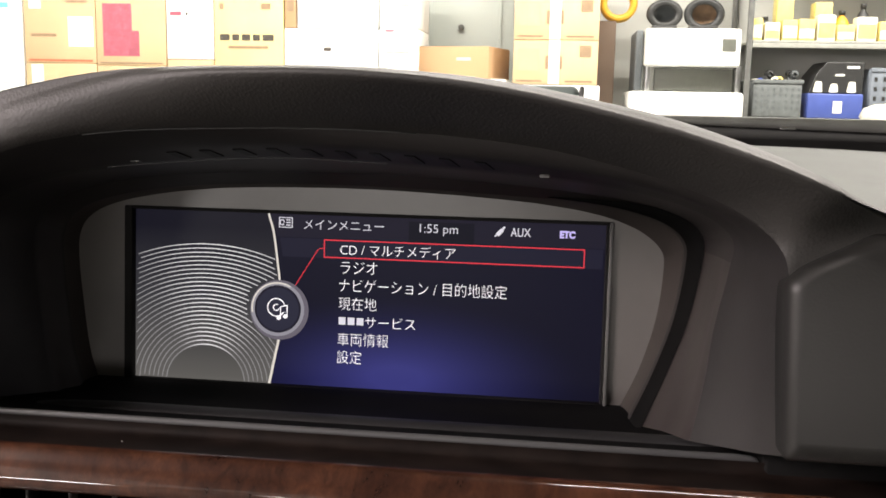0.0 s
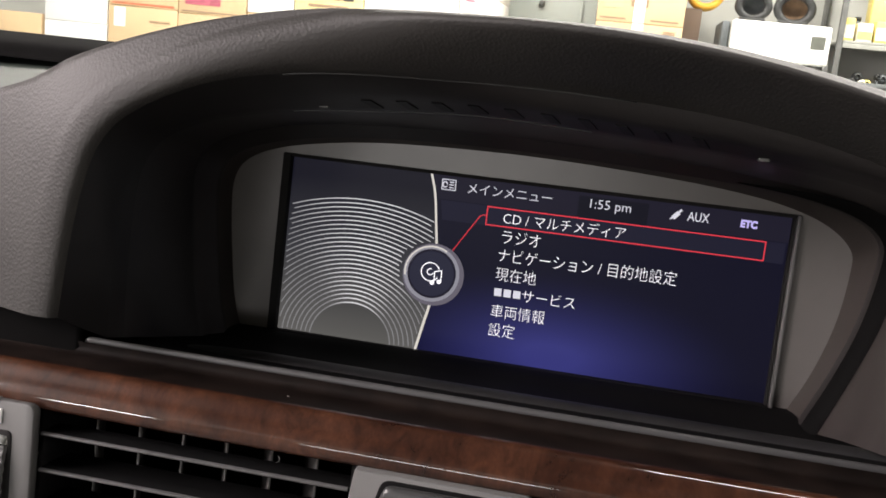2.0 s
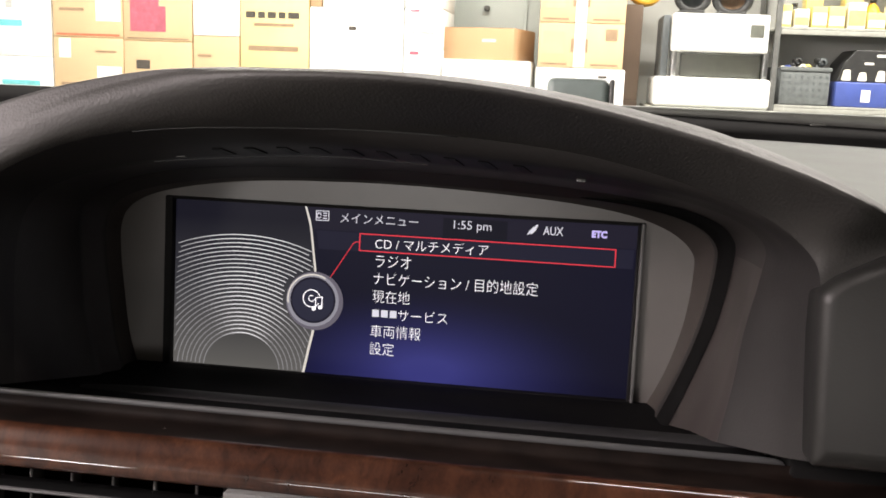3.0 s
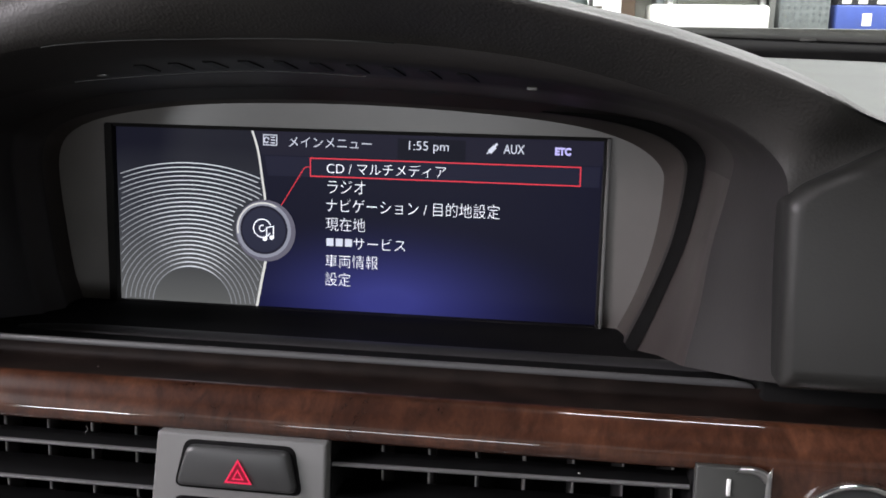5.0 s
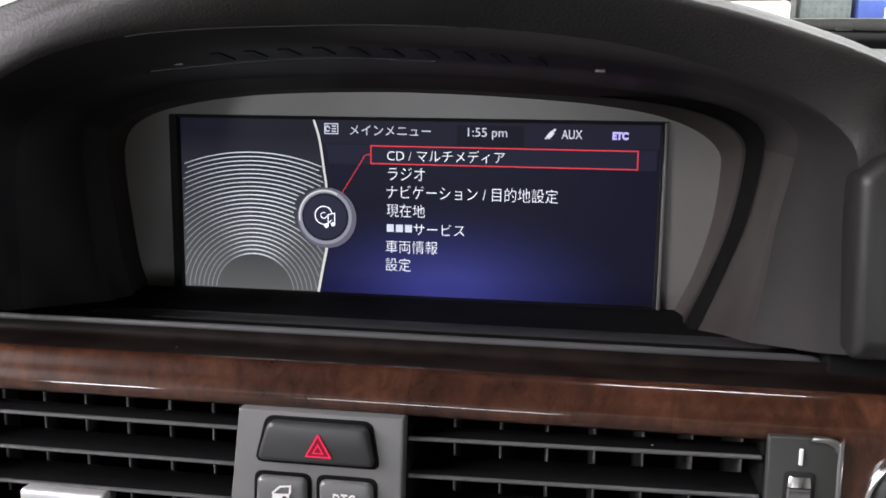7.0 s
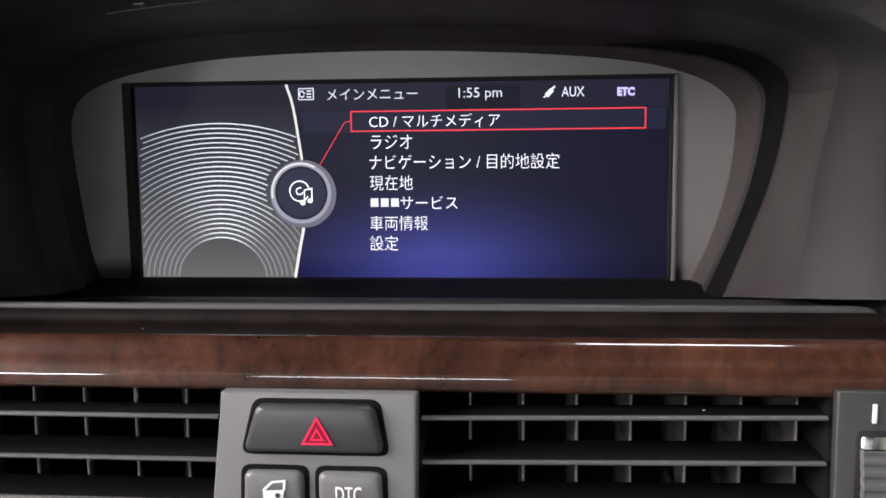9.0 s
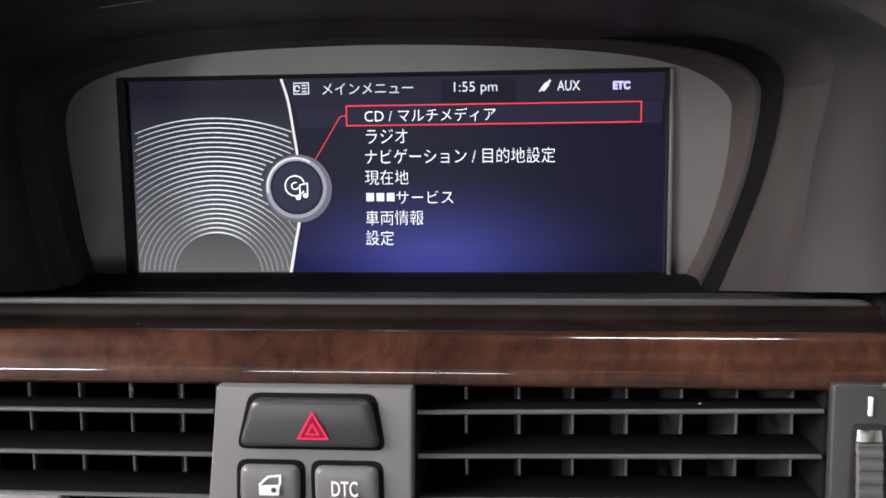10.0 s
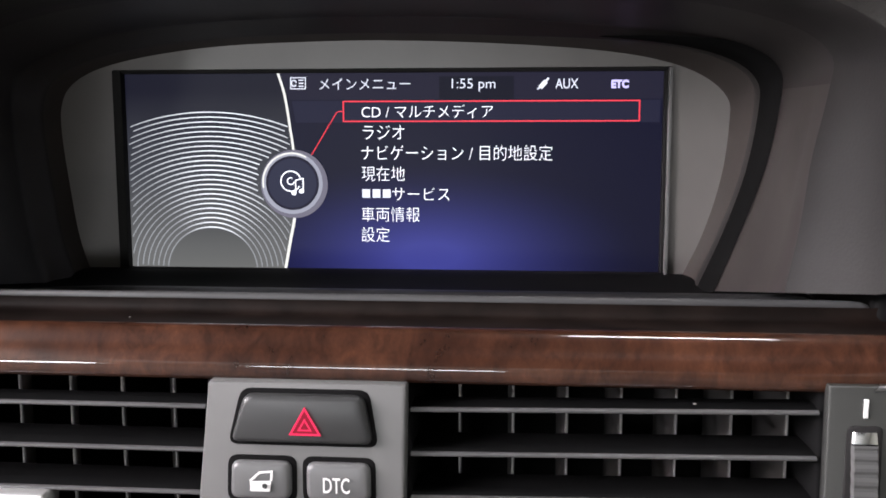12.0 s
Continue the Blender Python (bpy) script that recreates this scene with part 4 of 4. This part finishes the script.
M_AMBER = plain("amber_hose", (0.70, 0.38, 0.03), 0.4, vary=0.1)
M_CREAM = plain("cream_plastic", (0.75, 0.72, 0.60), 0.45)
M_BLUE = plain("blue_plastic", (0.05, 0.08, 0.29), 0.4, vary=0.1)
M_CRATE = plain("dark_crate", (0.12, 0.13, 0.13), 0.55, vary=0.15)
M_GREYCRATE = plain("blue_grey_crate", (0.15, 0.17, 0.20), 0.55)
M_BLACKP = plain("black_plastic_goods", (0.02, 0.02, 0.02), 0.45)
M_WORN = plain("brown_felt", (0.26, 0.16, 0.09), 0.85, vary=0.3, scale=20)


def shell(name, x0, x1, y0, y1, z0, z1, mat, label, category):
    ob = mesh_object(name, solid_box(x0, x1, y0, y1, z0, z1), mat, smooth=False)
    return tagged(ob, label, category, kind="structure")


shell("floor", -6, 6, -9, 4.9, -0.2, 0.0, M_FLOOR, "grey concrete garage floor", "floor")
shell("ceiling", -6.2, 6.2, -9.2, 5.1, 3.0, 3.2, M_CEIL, "white garage ceiling", "ceiling")
shell("wall_north", -6.2, 6.2, 4.9, 5.1, -0.2, 3.0, M_WALL, "grey painted garage wall behind the goods", "wall")
shell("wall_south", -6.2, 6.2, -9.2, -9.0, -0.2, 3.0, M_WALL, "grey painted garage wall", "wall")
shell("wall_west", -6.2, -6.0, -9.0, 4.9, -0.2, 3.0, M_WALL, "grey painted garage wall", "wall")
shell("wall_east", 6.0, 6.2, -9.0, 4.9, -0.2, 3.0, M_WALL, "grey painted garage wall", "wall")


def carton(x0, x1, z0, z1, mat, label, y0=4.2, depth=0.42, turn=0.0, prints=(), tape=None):
    """A closed carton. prints: patches (u0, u1, v0, v1, material) on its front, in parts of its width and height."""
    cx, w, h = (x0 + x1) / 2, x1 - x0, z1 - z0
    c = new("carton")
    c.empty_display_size = 0.1
    c.matrix_world = pose(cx, y0 + depth / 2, z0, 0, 0, turn)
    tagged(c, label, "box", "stacked cartons")
    bm = solid_box(-w / 2, w / 2, -depth / 2, depth / 2, 0, h - .004, .004)
    part("body", bm, mat, c)
    lid = bmesh.new()
    box(lid, -w / 2 + .002, w / 2 - .002, -depth / 2 + .001, -.0015, h - .0045, h - .001, .001, 1)
    box(lid, -w / 2 + .002, w / 2 - .002, .0015, depth / 2 - .001, h - .0045, h - .001, .001, 1)
    part("flaps", lid, mat, c)
    for u0, u1, v0, v1, m in prints:
        part("print", solid_box(-w / 2 + u0 * w, -w / 2 + u1 * w, -depth / 2 - .0012, -depth / 2 + .002, v0 * h, v1 * h), m, c, smooth=False)
    if tape:
        t0, t1 = tape
        part("tape", solid_box(-w / 2 + t0 * w, -w / 2 + t1 * w, -depth / 2 - .0018, depth / 2, .02 * h, h + .0005), M_TAPE, c, smooth=False)
    return c


# far left column of white cartons, and a brown one beside it
for z0, z1 in ((0, .53), (.53, 1.02), (1.02, 1.56)):
    carton(-3.00, -2.645, z0, z1, M_WHITEBOX, "white carton with cyan print in a stack", prints=[(.1, .55, .28, .34, M_CYANP), (.2, .8, .70, .75, M_CYANP), (.3, .4, .45, .55, M_GREYPRINT)])
for z0, z1 in ((0, .52), (.52, 1.045)):
    carton(-3.48, -3.02, z0, z1, M_TAN, "plain tan carton in a short stack", prints=[(.1, .3, .2, .25, M_TANPRINT)])
# stack with white labels
for z0, z1 in ((0, .38), (.38, .75), (.75, 1.127), (1.127, 1.50), (1.50, 1.80)):
    carton(-2.635, -2.252, z0, z1, M_TAN, "tan carton with a white label, stacked", prints=[(.05, .95, .02, .05, M_ORANGEP), (.62, .97, .22, .62, M_TAPE), (.08, .25, .72, .98, M_TAPE),
           (.1, .45, .35, .39, M_TANPRINT), (.6, .9, .8, .83, M_TANPRINT)])
# stack with magenta print
for z0, z1 in ((0, .38), (.38, .75)):
    carton(-2.248, -1.882, z0, z1, M_TAN, "tan carton in a stack", prints=[(.1, .5, .5, .55, M_TANPRINT)])
carton(-2.248, -1.882, .75, 1.120, M_TAN, "tan carton with a dark hand hole", prints=[(.18, .38, .62, .74, M_PRINT)])
carton(-2.248, -1.882, 1.120, 1.50, M_TAN, "tan carton with a large magenta print", prints=[(.10, .52, .12, .80, M_REDPRINT), (.52, .62, .12, .45, M_REDPRINT), (.05, .95, .02, .04, M_TANPRINT)])
carton(-2.248, -1.882, 1.50, 1.80, M_TAN, "tan carton on top of a stack")
# white over tan
for z0, z1 in ((0, .40), (.40, .80), (.80, 1.155)):
    carton(-1.876, -1.634, z0, z1, M_TAN, "tan carton in a stack", prints=[(.1, .4, .7, .74, M_TANPRINT)])
carton(-1.876, -1.634, 1.155, 1.62, M_WHITEBOX, "white carton with a red mark", prints=[(.08, .32, .46, .50, M_REDPRINT), (.42, .46, .46, .49, M_PRINT)])
# yellow
for z0, z1 in ((0, .50), (.50, 1.0), (1.0, 1.50)):
    carton(-1.628, -1.276, z0, z1, M_YELLOWBOX, "yellow carton with black lettering bars", prints=[(.08, .22, .50, .56, M_PRINT), (.26, .36, .50, .56, M_PRINT), (.40, .52, .50, .56, M_PRINT), (.56, .66, .50, .56, M_PRINT), (.70, .86, .50, .56, M_PRINT),
           (.2, .78, .42, .45, M_TANPRINT), (.12, .85, .18, .23, M_TANPRINT), (.08, .14, .80, .86, M_TANPRINT), (.68, .82, .80, .86, M_TANPRINT)])
# white cartons
for z0, z1 in ((0, .42), (.42, .86), (.86, 1.313)):
    carton(-1.270, -.802, z0, z1, M_WHITEBOX, "white carton with a small black mark", prints=[(.42, .50, .76, .80, M_PRINT)])
carton(-1.205, -.802, 1.313, 1.66, M_WHITEBOX, "white carton on a stack", prints=[(.5, .8, .5, .53, M_GREYPRINT)])
carton(-1.268, -1.212, 1.313, 1.58, M_BROWN, "narrow brown carton standing on a white one", depth=.3, prints=[(.2, .8, .3, .5, M_TANPRINT)])
for z0, z1 in ((0, .40), (.40, .80), (.80, 1.13), (1.13, 1.32), (1.32, 1.60)):
    carton(-.796, -.612, z0, z1, M_WHITEBOX, "white printed carton in a narrow stack", prints=[(.2, .8, .35, .42, M_GREYPRINT), (.1, .55, .6, .64, M_GREYPRINT), (.15, .4, .9, .95, M_REDPRINT)])
# steel door leaf behind
door = new("door_1")
door.matrix_world = pose(-.45, 4.86, 0)
tagged(door, "pale grey-green steel door in the garage wall", "door", kind="structure")
part("leaf", solid_box(-.52, .52, -.02, .02, 0, 2.05, .004), M_DOOR, door)
part("stile", solid_box(.19, .205, -.035, -.02, 0.02, 2.03, .002), M_DOOR, door)
part("knob", solid_box(-.030, .000, -.055, -.02, 1.355, 1.385, .010, 3), M_RACK, door, "dark round knob")
# brown carton set askew, on white ones
for z0, z1 in ((0, .36), (.36, .72), (.72, 1.085)):
    carton(-.600, -.175, z0, z1, M_WHITEBOX, "white carton under a brown one", y0=4.16, depth=.45)
carton(-.580, -.215, 1.085, 1.240, M_BROWN, "brown carton set askew", y0=4.24, depth=.34, turn=-14, prints=[(.55, .75, .55, .65, M_GREYPRINT)])
# taped cartons
for z0, z1 in ((0, .35), (.35, .70)):
    carton(-.150, .268, z0, z1, M_WHITEBOX, "white carton in a stack")
carton(-.150, .272, .70, 1.062, M_WHITEBOX, "white carton with a black mark", prints=[(.70, .80, .88, .91, M_PRINT)])
for z0, z1 in ((1.062, 1.272), (1.272, 1.482), (1.482, 1.69)):
    carton(-.143, .258, z0, z1, M_TAN, "tan carton closed with white tape", tape=(.42, .55),
           prints=[(.04, .34, .06, .10, M_TANPRINT), (.62, .94, .06, .10, M_TANPRINT), (.78, .92, .62, .88, M_TANPRINT), (.38, .58, .35, .65, M_TANPRINT), (.06, .3, .3, .8, M_TAN)])
for z0, z1 in ((0, .46), (.46, .92), (.92, 1.385)):
    carton(.262, .350, z0, z1, M_DARKBOX, "dark brown carton behind the stack", y0=4.46, depth=.3)


def ring_solid(name, cx, cy, cz, R, r, mat, parent, axis="y", squash=1.0):
    rings = []
    for i in range(40):
        a = 2 * math.pi * i / 40
        ring = []
        for k in range(12):
            b = 2 * math.pi * k / 12
            d = R + r * math.cos(b)
            if axis == "y":
                ring.append((cx + d * math.cos(a), cy + r * math.sin(b), cz + d * math.sin(a) * squash))
            else:
                ring.append((cx + d * math.cos(a), cy + d * math.sin(a) * squash, cz + r * math.sin(b)))
        rings.append(ring)
    return part(name, loft(rings + [rings[0]], closed=True), mat, parent)


hose = thing("hose_roll", (.36, 4.55, 1.385), "amber hose roll on a dark carton", "hose", dash=False)
for k in range(3):
    ring_solid("coil", .36, 4.52 + .03 * k, 1.475, .075, .018, M_AMBER, hose)

# ---- white machine on its bench ----
bench = thing("bench", (.68, 4.4, 0), "dark steel bench under the white machine", "bench", dash=False)
part("top", solid_box(.38, .97, 4.12, 4.72, .86, .90, .004), M_RACKSHELF, bench)
for x in (.41, .94):
    for y in (4.15, 4.68):
        part("leg", solid_box(x - .02, x + .02, y - .02, y + .02, 0, .86, .003), M_RACK, bench)
machine = thing("parts_cabinet", (.67, 4.4, .90), "white enamelled bench machine with a dark glazed front", "machine", dash=False)
part("base", solid_box(.408, .936, 4.16, 4.66, .90, 1.040, .02, 3), M_MACHINE, machine)
part("column", solid_box(.46, .93, 4.30, 4.66, 1.03, 1.17, .006), M_MACHINE, machine)
part("window", solid_box(.530, .898, 4.275, 4.302, 1.045, 1.150, .004), M_RECESS, machine, "dark glazed front")
for x in (.495, .912):
    part("strut", solid_box(x - .012, x + .012, 4.22, 4.32, 1.035, 1.165, .003), M_STEEL, machine)
part("head", solid_box(.475, .910, 4.18, 4.66, 1.158, 1.332, .012, 3), M_MACHINE, machine)
part("rating_label", solid_box(.825, .886, 4.1785, 4.182, 1.228, 1.285), M_RECESS, machine, "dark label", smooth=False)
part("badge", solid_box(.53, .62, 4.1785, 4.182, 1.215, 1.235), M_CREAM, machine, smooth=False)
part("side_panel", solid_box(.435, .470, 4.25, 4.62, 1.03, 1.325, .006), M_SIDEGREY, machine, "dark grey side panel")
for x, w, inner, lab in ((.566, .084, M_SIDEGREY, "black oval tray with a grey inside"), (.750, .094, M_WORN, "black oval tray with a brown inside")):
    tray = thing("oval_tray", (x, 4.36, 1.332), lab, "tray", "oval trays", dash=False)
    ring_solid("rim", x, 4.30, 1.405, w - .018, .020, M_BLACKP, tray, "y", .80)
    part("bowl", lathe(x, 1.405, [(w - .018, 4.305), (w - .03, 4.35), (.0005, 4.37)]), inner, tray)
    part("foot", solid_box(x - w * .7, x + w * .7, 4.28, 4.40, 1.332, 1.352, .006), M_BLACKP, tray)

# ---- steel rack with goods ----
rack = thing("shelf_rack", (1.6, 4.4, 0), "dark steel rack with grey shelves", "shelf", dash=False)
for x in (.948, 2.35):
    for y in (4.20, 4.64):
        part("post", solid_box(x - .012, x + .012, y - .015, y + .015, 0, 2.0, .002), M_RACK, rack)
for z in (.45, .93, 1.283, 1.75):
    bm = solid_box(.962, 2.338, 4.19, 4.65, z - .012, z, .002)
    box(bm, .962, 2.338, 4.188, 4.194, z - .034, z - .0125, .001)
    part("shelf", bm, M_RACKSHELF, rack)
part("back_panel", solid_box(.962, 2.338, 4.655, 4.660, .46, 1.95), M_WALL, rack)

goods = random.Random(4)
specs = [(.985, .044, .100, "b", M_YELLOW), (1.052, .066, .082, "b", M_CREAM), (1.130, .068, .095, "b", M_YELLOW), (1.205, .072, .098, "b", M_YELLOW), (1.292, .078, .118, "b", M_CREAM),
         (1.378, .078, .075, "b", M_YELLOW), (1.470, .086, .110, "b", M_CREAM), (1.560, .07, .09, "b", M_YELLOW), (1.640, .07, .11, "b", M_CREAM), (1.72, .06, .09, "b", M_YELLOW)]


def oil_pack(x, w, h, cap, mat):
    p = thing("oil_pack", (x, 4.27, 1.283), "small yellow and white goods pack on a rack shelf", "pack", "packs on the rack", dash=False)
    part("body", solid_box(x - w / 2, x + w / 2, 4.215, 4.30, 1.283, 1.283 + h, .004), mat, p)
    part("band", solid_box(x - w * .46, x + w * .46, 4.2135, 4.217, 1.283 + h * .12, 1.283 + h * (.55 if cap else .7)), M_CREAM if mat is M_YELLOW else M_YELLOW, p, "paler label band", smooth=False)
    return p


for n, (x, w, h, kind_, mat) in enumerate(specs):
    oil_pack(x, w, h, n % 2, mat)
for x, w, h, m2 in ((1.125, .075, .085, M_YELLOW), (1.300, .078, .060, M_YELLOW)):
    p = thing("oil_pack", (x, 4.36, 1.283), "yellow goods pack at the back of a rack shelf", "pack", "packs on the rack", dash=False)
    part("body", solid_box(x - w / 2, x + w / 2, 4.32, 4.42, 1.283, 1.283 + .125 + h, .004), m2, p)


def bottle(x, y, z, r, h, mat, cap, label):
    b = thing("bottle", (x, y, z), label, "bottle", "bottles on the rack", dash=False)
    prof = [(r * .9, 0), (r, .006), (r, h * .62), (r * .75, h * .74), (r * .38, h * .82), (r * .38, h * .88)]
    n = 20
    part("body", loft([[(x + q * math.cos(2 * math.pi * k / n), y + q * math.sin(2 * math.pi * k / n), z + dz) for k in range(n)] for q, dz in prof], closed=True, cap=True), mat, b)
    part("cap", loft([[(x + q * math.cos(2 * math.pi * k / n), y + q * math.sin(2 * math.pi * k / n), z + h * dz) for k in range(n)] for q, dz in ((r * .45, .86), (r * .45, .99), (r * .40, 1.0))], closed=True, cap=True), cap, b)


bottle(1.395, 4.37, 1.283, .034, .150, M_AMBER, M_BLACKP, "amber bottle with a dark cap")
bottle(1.490, 4.37, 1.283, .030, .185, M_BLACKP, M_BLACKP, "plain black plastic bottle on the rack")
bottle(1.045, 4.37, 1.283, .032, .120, M_SIDEGREY, M_BLACKP, "grey bottle with a dark cap")


def crate(x0, x1, y0, y1, z0, z1, mat, label, holes, gap, hole_mat):
    c = thing("crate", ((x0 + x1) / 2, (y0 + y1) / 2, z0), label, "crate", dash=False)
    bm = solid_box(x0, x1, y0, y0 + .006, z0, z1 - .004, .002)
    box(bm, x0, x1, y1 - .006, y1, z0, z1 - .004, .002)
    box(bm, x0, x0 + .006, y0 + .006, y1 - .006, z0, z1 - .004)
    box(bm, x1 - .006, x1, y0 + .006, y1 - .006, z0, z1 - .004)
    box(bm, x0, x1, y0, y1, z0, z0 + .005)
    part("body", bm, mat, c)
    rim = bmesh.new()
    box(rim, x0 - .006, x1 + .006, y0 - .006, y0 + .004, z1 - .018, z1, .002)
    box(rim, x0 - .006, x1 + .006, y1 - .004, y1 + .006, z1 - .018, z1, .002)
    part("rim", rim, mat, c)
    nx, nz = holes
    for i in range(nx):
        for k in range(nz):
            xx = x0 + (i + .5) * (x1 - x0) / nx
            zz = z0 + .03 + (k + .5) * (z1 - z0 - .06) / nz
            part("opening", solid_box(xx - gap, xx + gap, y0 - .0015, y0 + .002, zz - gap * 1.4, zz + gap * 1.4), hole_mat, c, smooth=False)
    return c


crate(.985, 1.205, 4.22, 4.56, .93, 1.105, M_CRATE, "dark grey perforated plastic crate full of small parts", (8, 4), .0045, M_SIDEGREY)
for k in range(9):
    x = 1.00 + .022 * k
    r = goods.uniform(.012, .022)
    sp = thing("spare_part", (x, 4.30, .935), "small spare part heaped in a crate", "spare part", "spare parts in the crate", dash=False)
    m2 = (M_CREAM, M_BLUE, M_STEEL, M_BLACKP, M_CREAM, M_YELLOW, M_STEEL, M_BLACKP, M_SIDEGREY)[k]
    top = 1.11 + goods.uniform(.0, .05)
    part("body", lathe(x, top - .02, [(r * .5, 4.26), (r, 4.265), (r, 4.30), (r * .5, 4.31)], 14), m2, sp)
    part("stem", solid_box(x - .005, x + .005, 4.27, 4.29, .936, top - .02, .001), M_SIDEGREY, sp)
battery = thing("battery_box", (1.35, 4.4, .93), "blue box with a black printed top", "box", dash=False)
part("base", solid_box(1.232, 1.478, 4.21, 4.50, .93, 1.045, .006), M_BLUE, battery, "blue lower half")
part("paper_label", solid_box(1.345, 1.385, 4.208, 4.212, .955, 1.010), M_TAPE, battery, smooth=False)
bm = bmesh.new()
pts = [(1.236, 1.046), (1.474, 1.046), (1.478, 1.19), (1.310, 1.19), (1.262, 1.13)]
part("top", slab(pts, 4.48, 4.225, .004), M_BLACKP, battery, "black printed upper half", smooth=False)
part("print", solid_box(1.40, 1.455, 4.222, 4.226, 1.160, 1.172), M_TAPE, battery, smooth=False)
part("print", solid_box(1.35, 1.39, 4.222, 4.226, 1.125, 1.135), M_TAPE, battery, smooth=False)
for x, h in ((1.275, .05), (1.345, .04), (1.425, .05)):
    part("picture", slab(rounded([(x - .022, 1.05), (x + .022, 1.05), (x + .016, 1.05 + h), (x - .012, 1.05 + h)], .008), 4.23, 4.221, .002), M_CREAM, battery)
crate(1.510, 1.86, 4.22, 4.56, .93, 1.165, M_GREYCRATE, "blue-grey plastic basket with openings", (9, 4), .007, M_BLACKP)
bag = thing("white_bag", (1.51, 4.14, .90), "round white bundle in front of the rack", "bag", dash=False)
stool = thing("stool", (1.52, 4.06, 0), "grey steel stand in front of the rack", "stand", dash=False)
part("top", solid_box(1.40, 1.68, 3.92, 4.18, .88, .90, .004), M_RACKSHELF, stool)
for x in (1.42, 1.66):
    for y in (3.94, 4.16):
        part("leg", solid_box(x - .012, x + .012, y - .012, y + .012, 0, .88, .002), M_RACK, stool)
prof = [(.02, .0), (.085, .012), (.10, .045), (.085, .080), (.045, .098), (.004, .102)]
part("bundle", loft([[(1.53 + r * math.cos(2 * math.pi * k / 24) * (1 + .06 * math.sin(3 * k)), 4.06 + r * math.sin(2 * math.pi * k / 24), .90 + dz) for k in range(24)] for r, dz in prof], closed=True, cap=True), M_CREAM, bag)

# ---- dust ----
M_DUST = plain("pale_dust", (0.24, 0.235, 0.22), 0.9, vary=0.2)


def speck(x, y, z, r):
    d = thing("dust_speck", (x, y, z), "tiny pale speck of dust on the dashboard", "dust", "specks of dust")
    bm = bmesh.new()
    bmesh.ops.create_icosphere(bm, subdivisions=1, radius=r, matrix=Matrix.Translation((x, y, z)) @ Matrix.Diagonal((1.3, 0.9, 0.7, 1)))
    part("grain", bm, M_DUST, d)


speck(-0.0495, -0.0996, -.0690, .00035)
speck(0.1210, -0.1166, -0.0876, .0004)
lint = thing("lint_thread", (-0.0454, -.1165, -0.0864), "short curled pale thread caught on a vent slat", "thread")
curl = [(-0.0454 + .0008 * math.sin(3.6 * u), -.1168 - .0004 * u, -0.0846 - .0024 * u) for u in np.linspace(0, 1, 12)]
part("thread", loft([[(x + .0001 * math.cos(a), y + .0001 * math.sin(a), z) for a in np.linspace(0, 2 * math.pi, 7)[:-1]] for x, y, z in curl], closed=True, cap=True), M_DUST, lint)
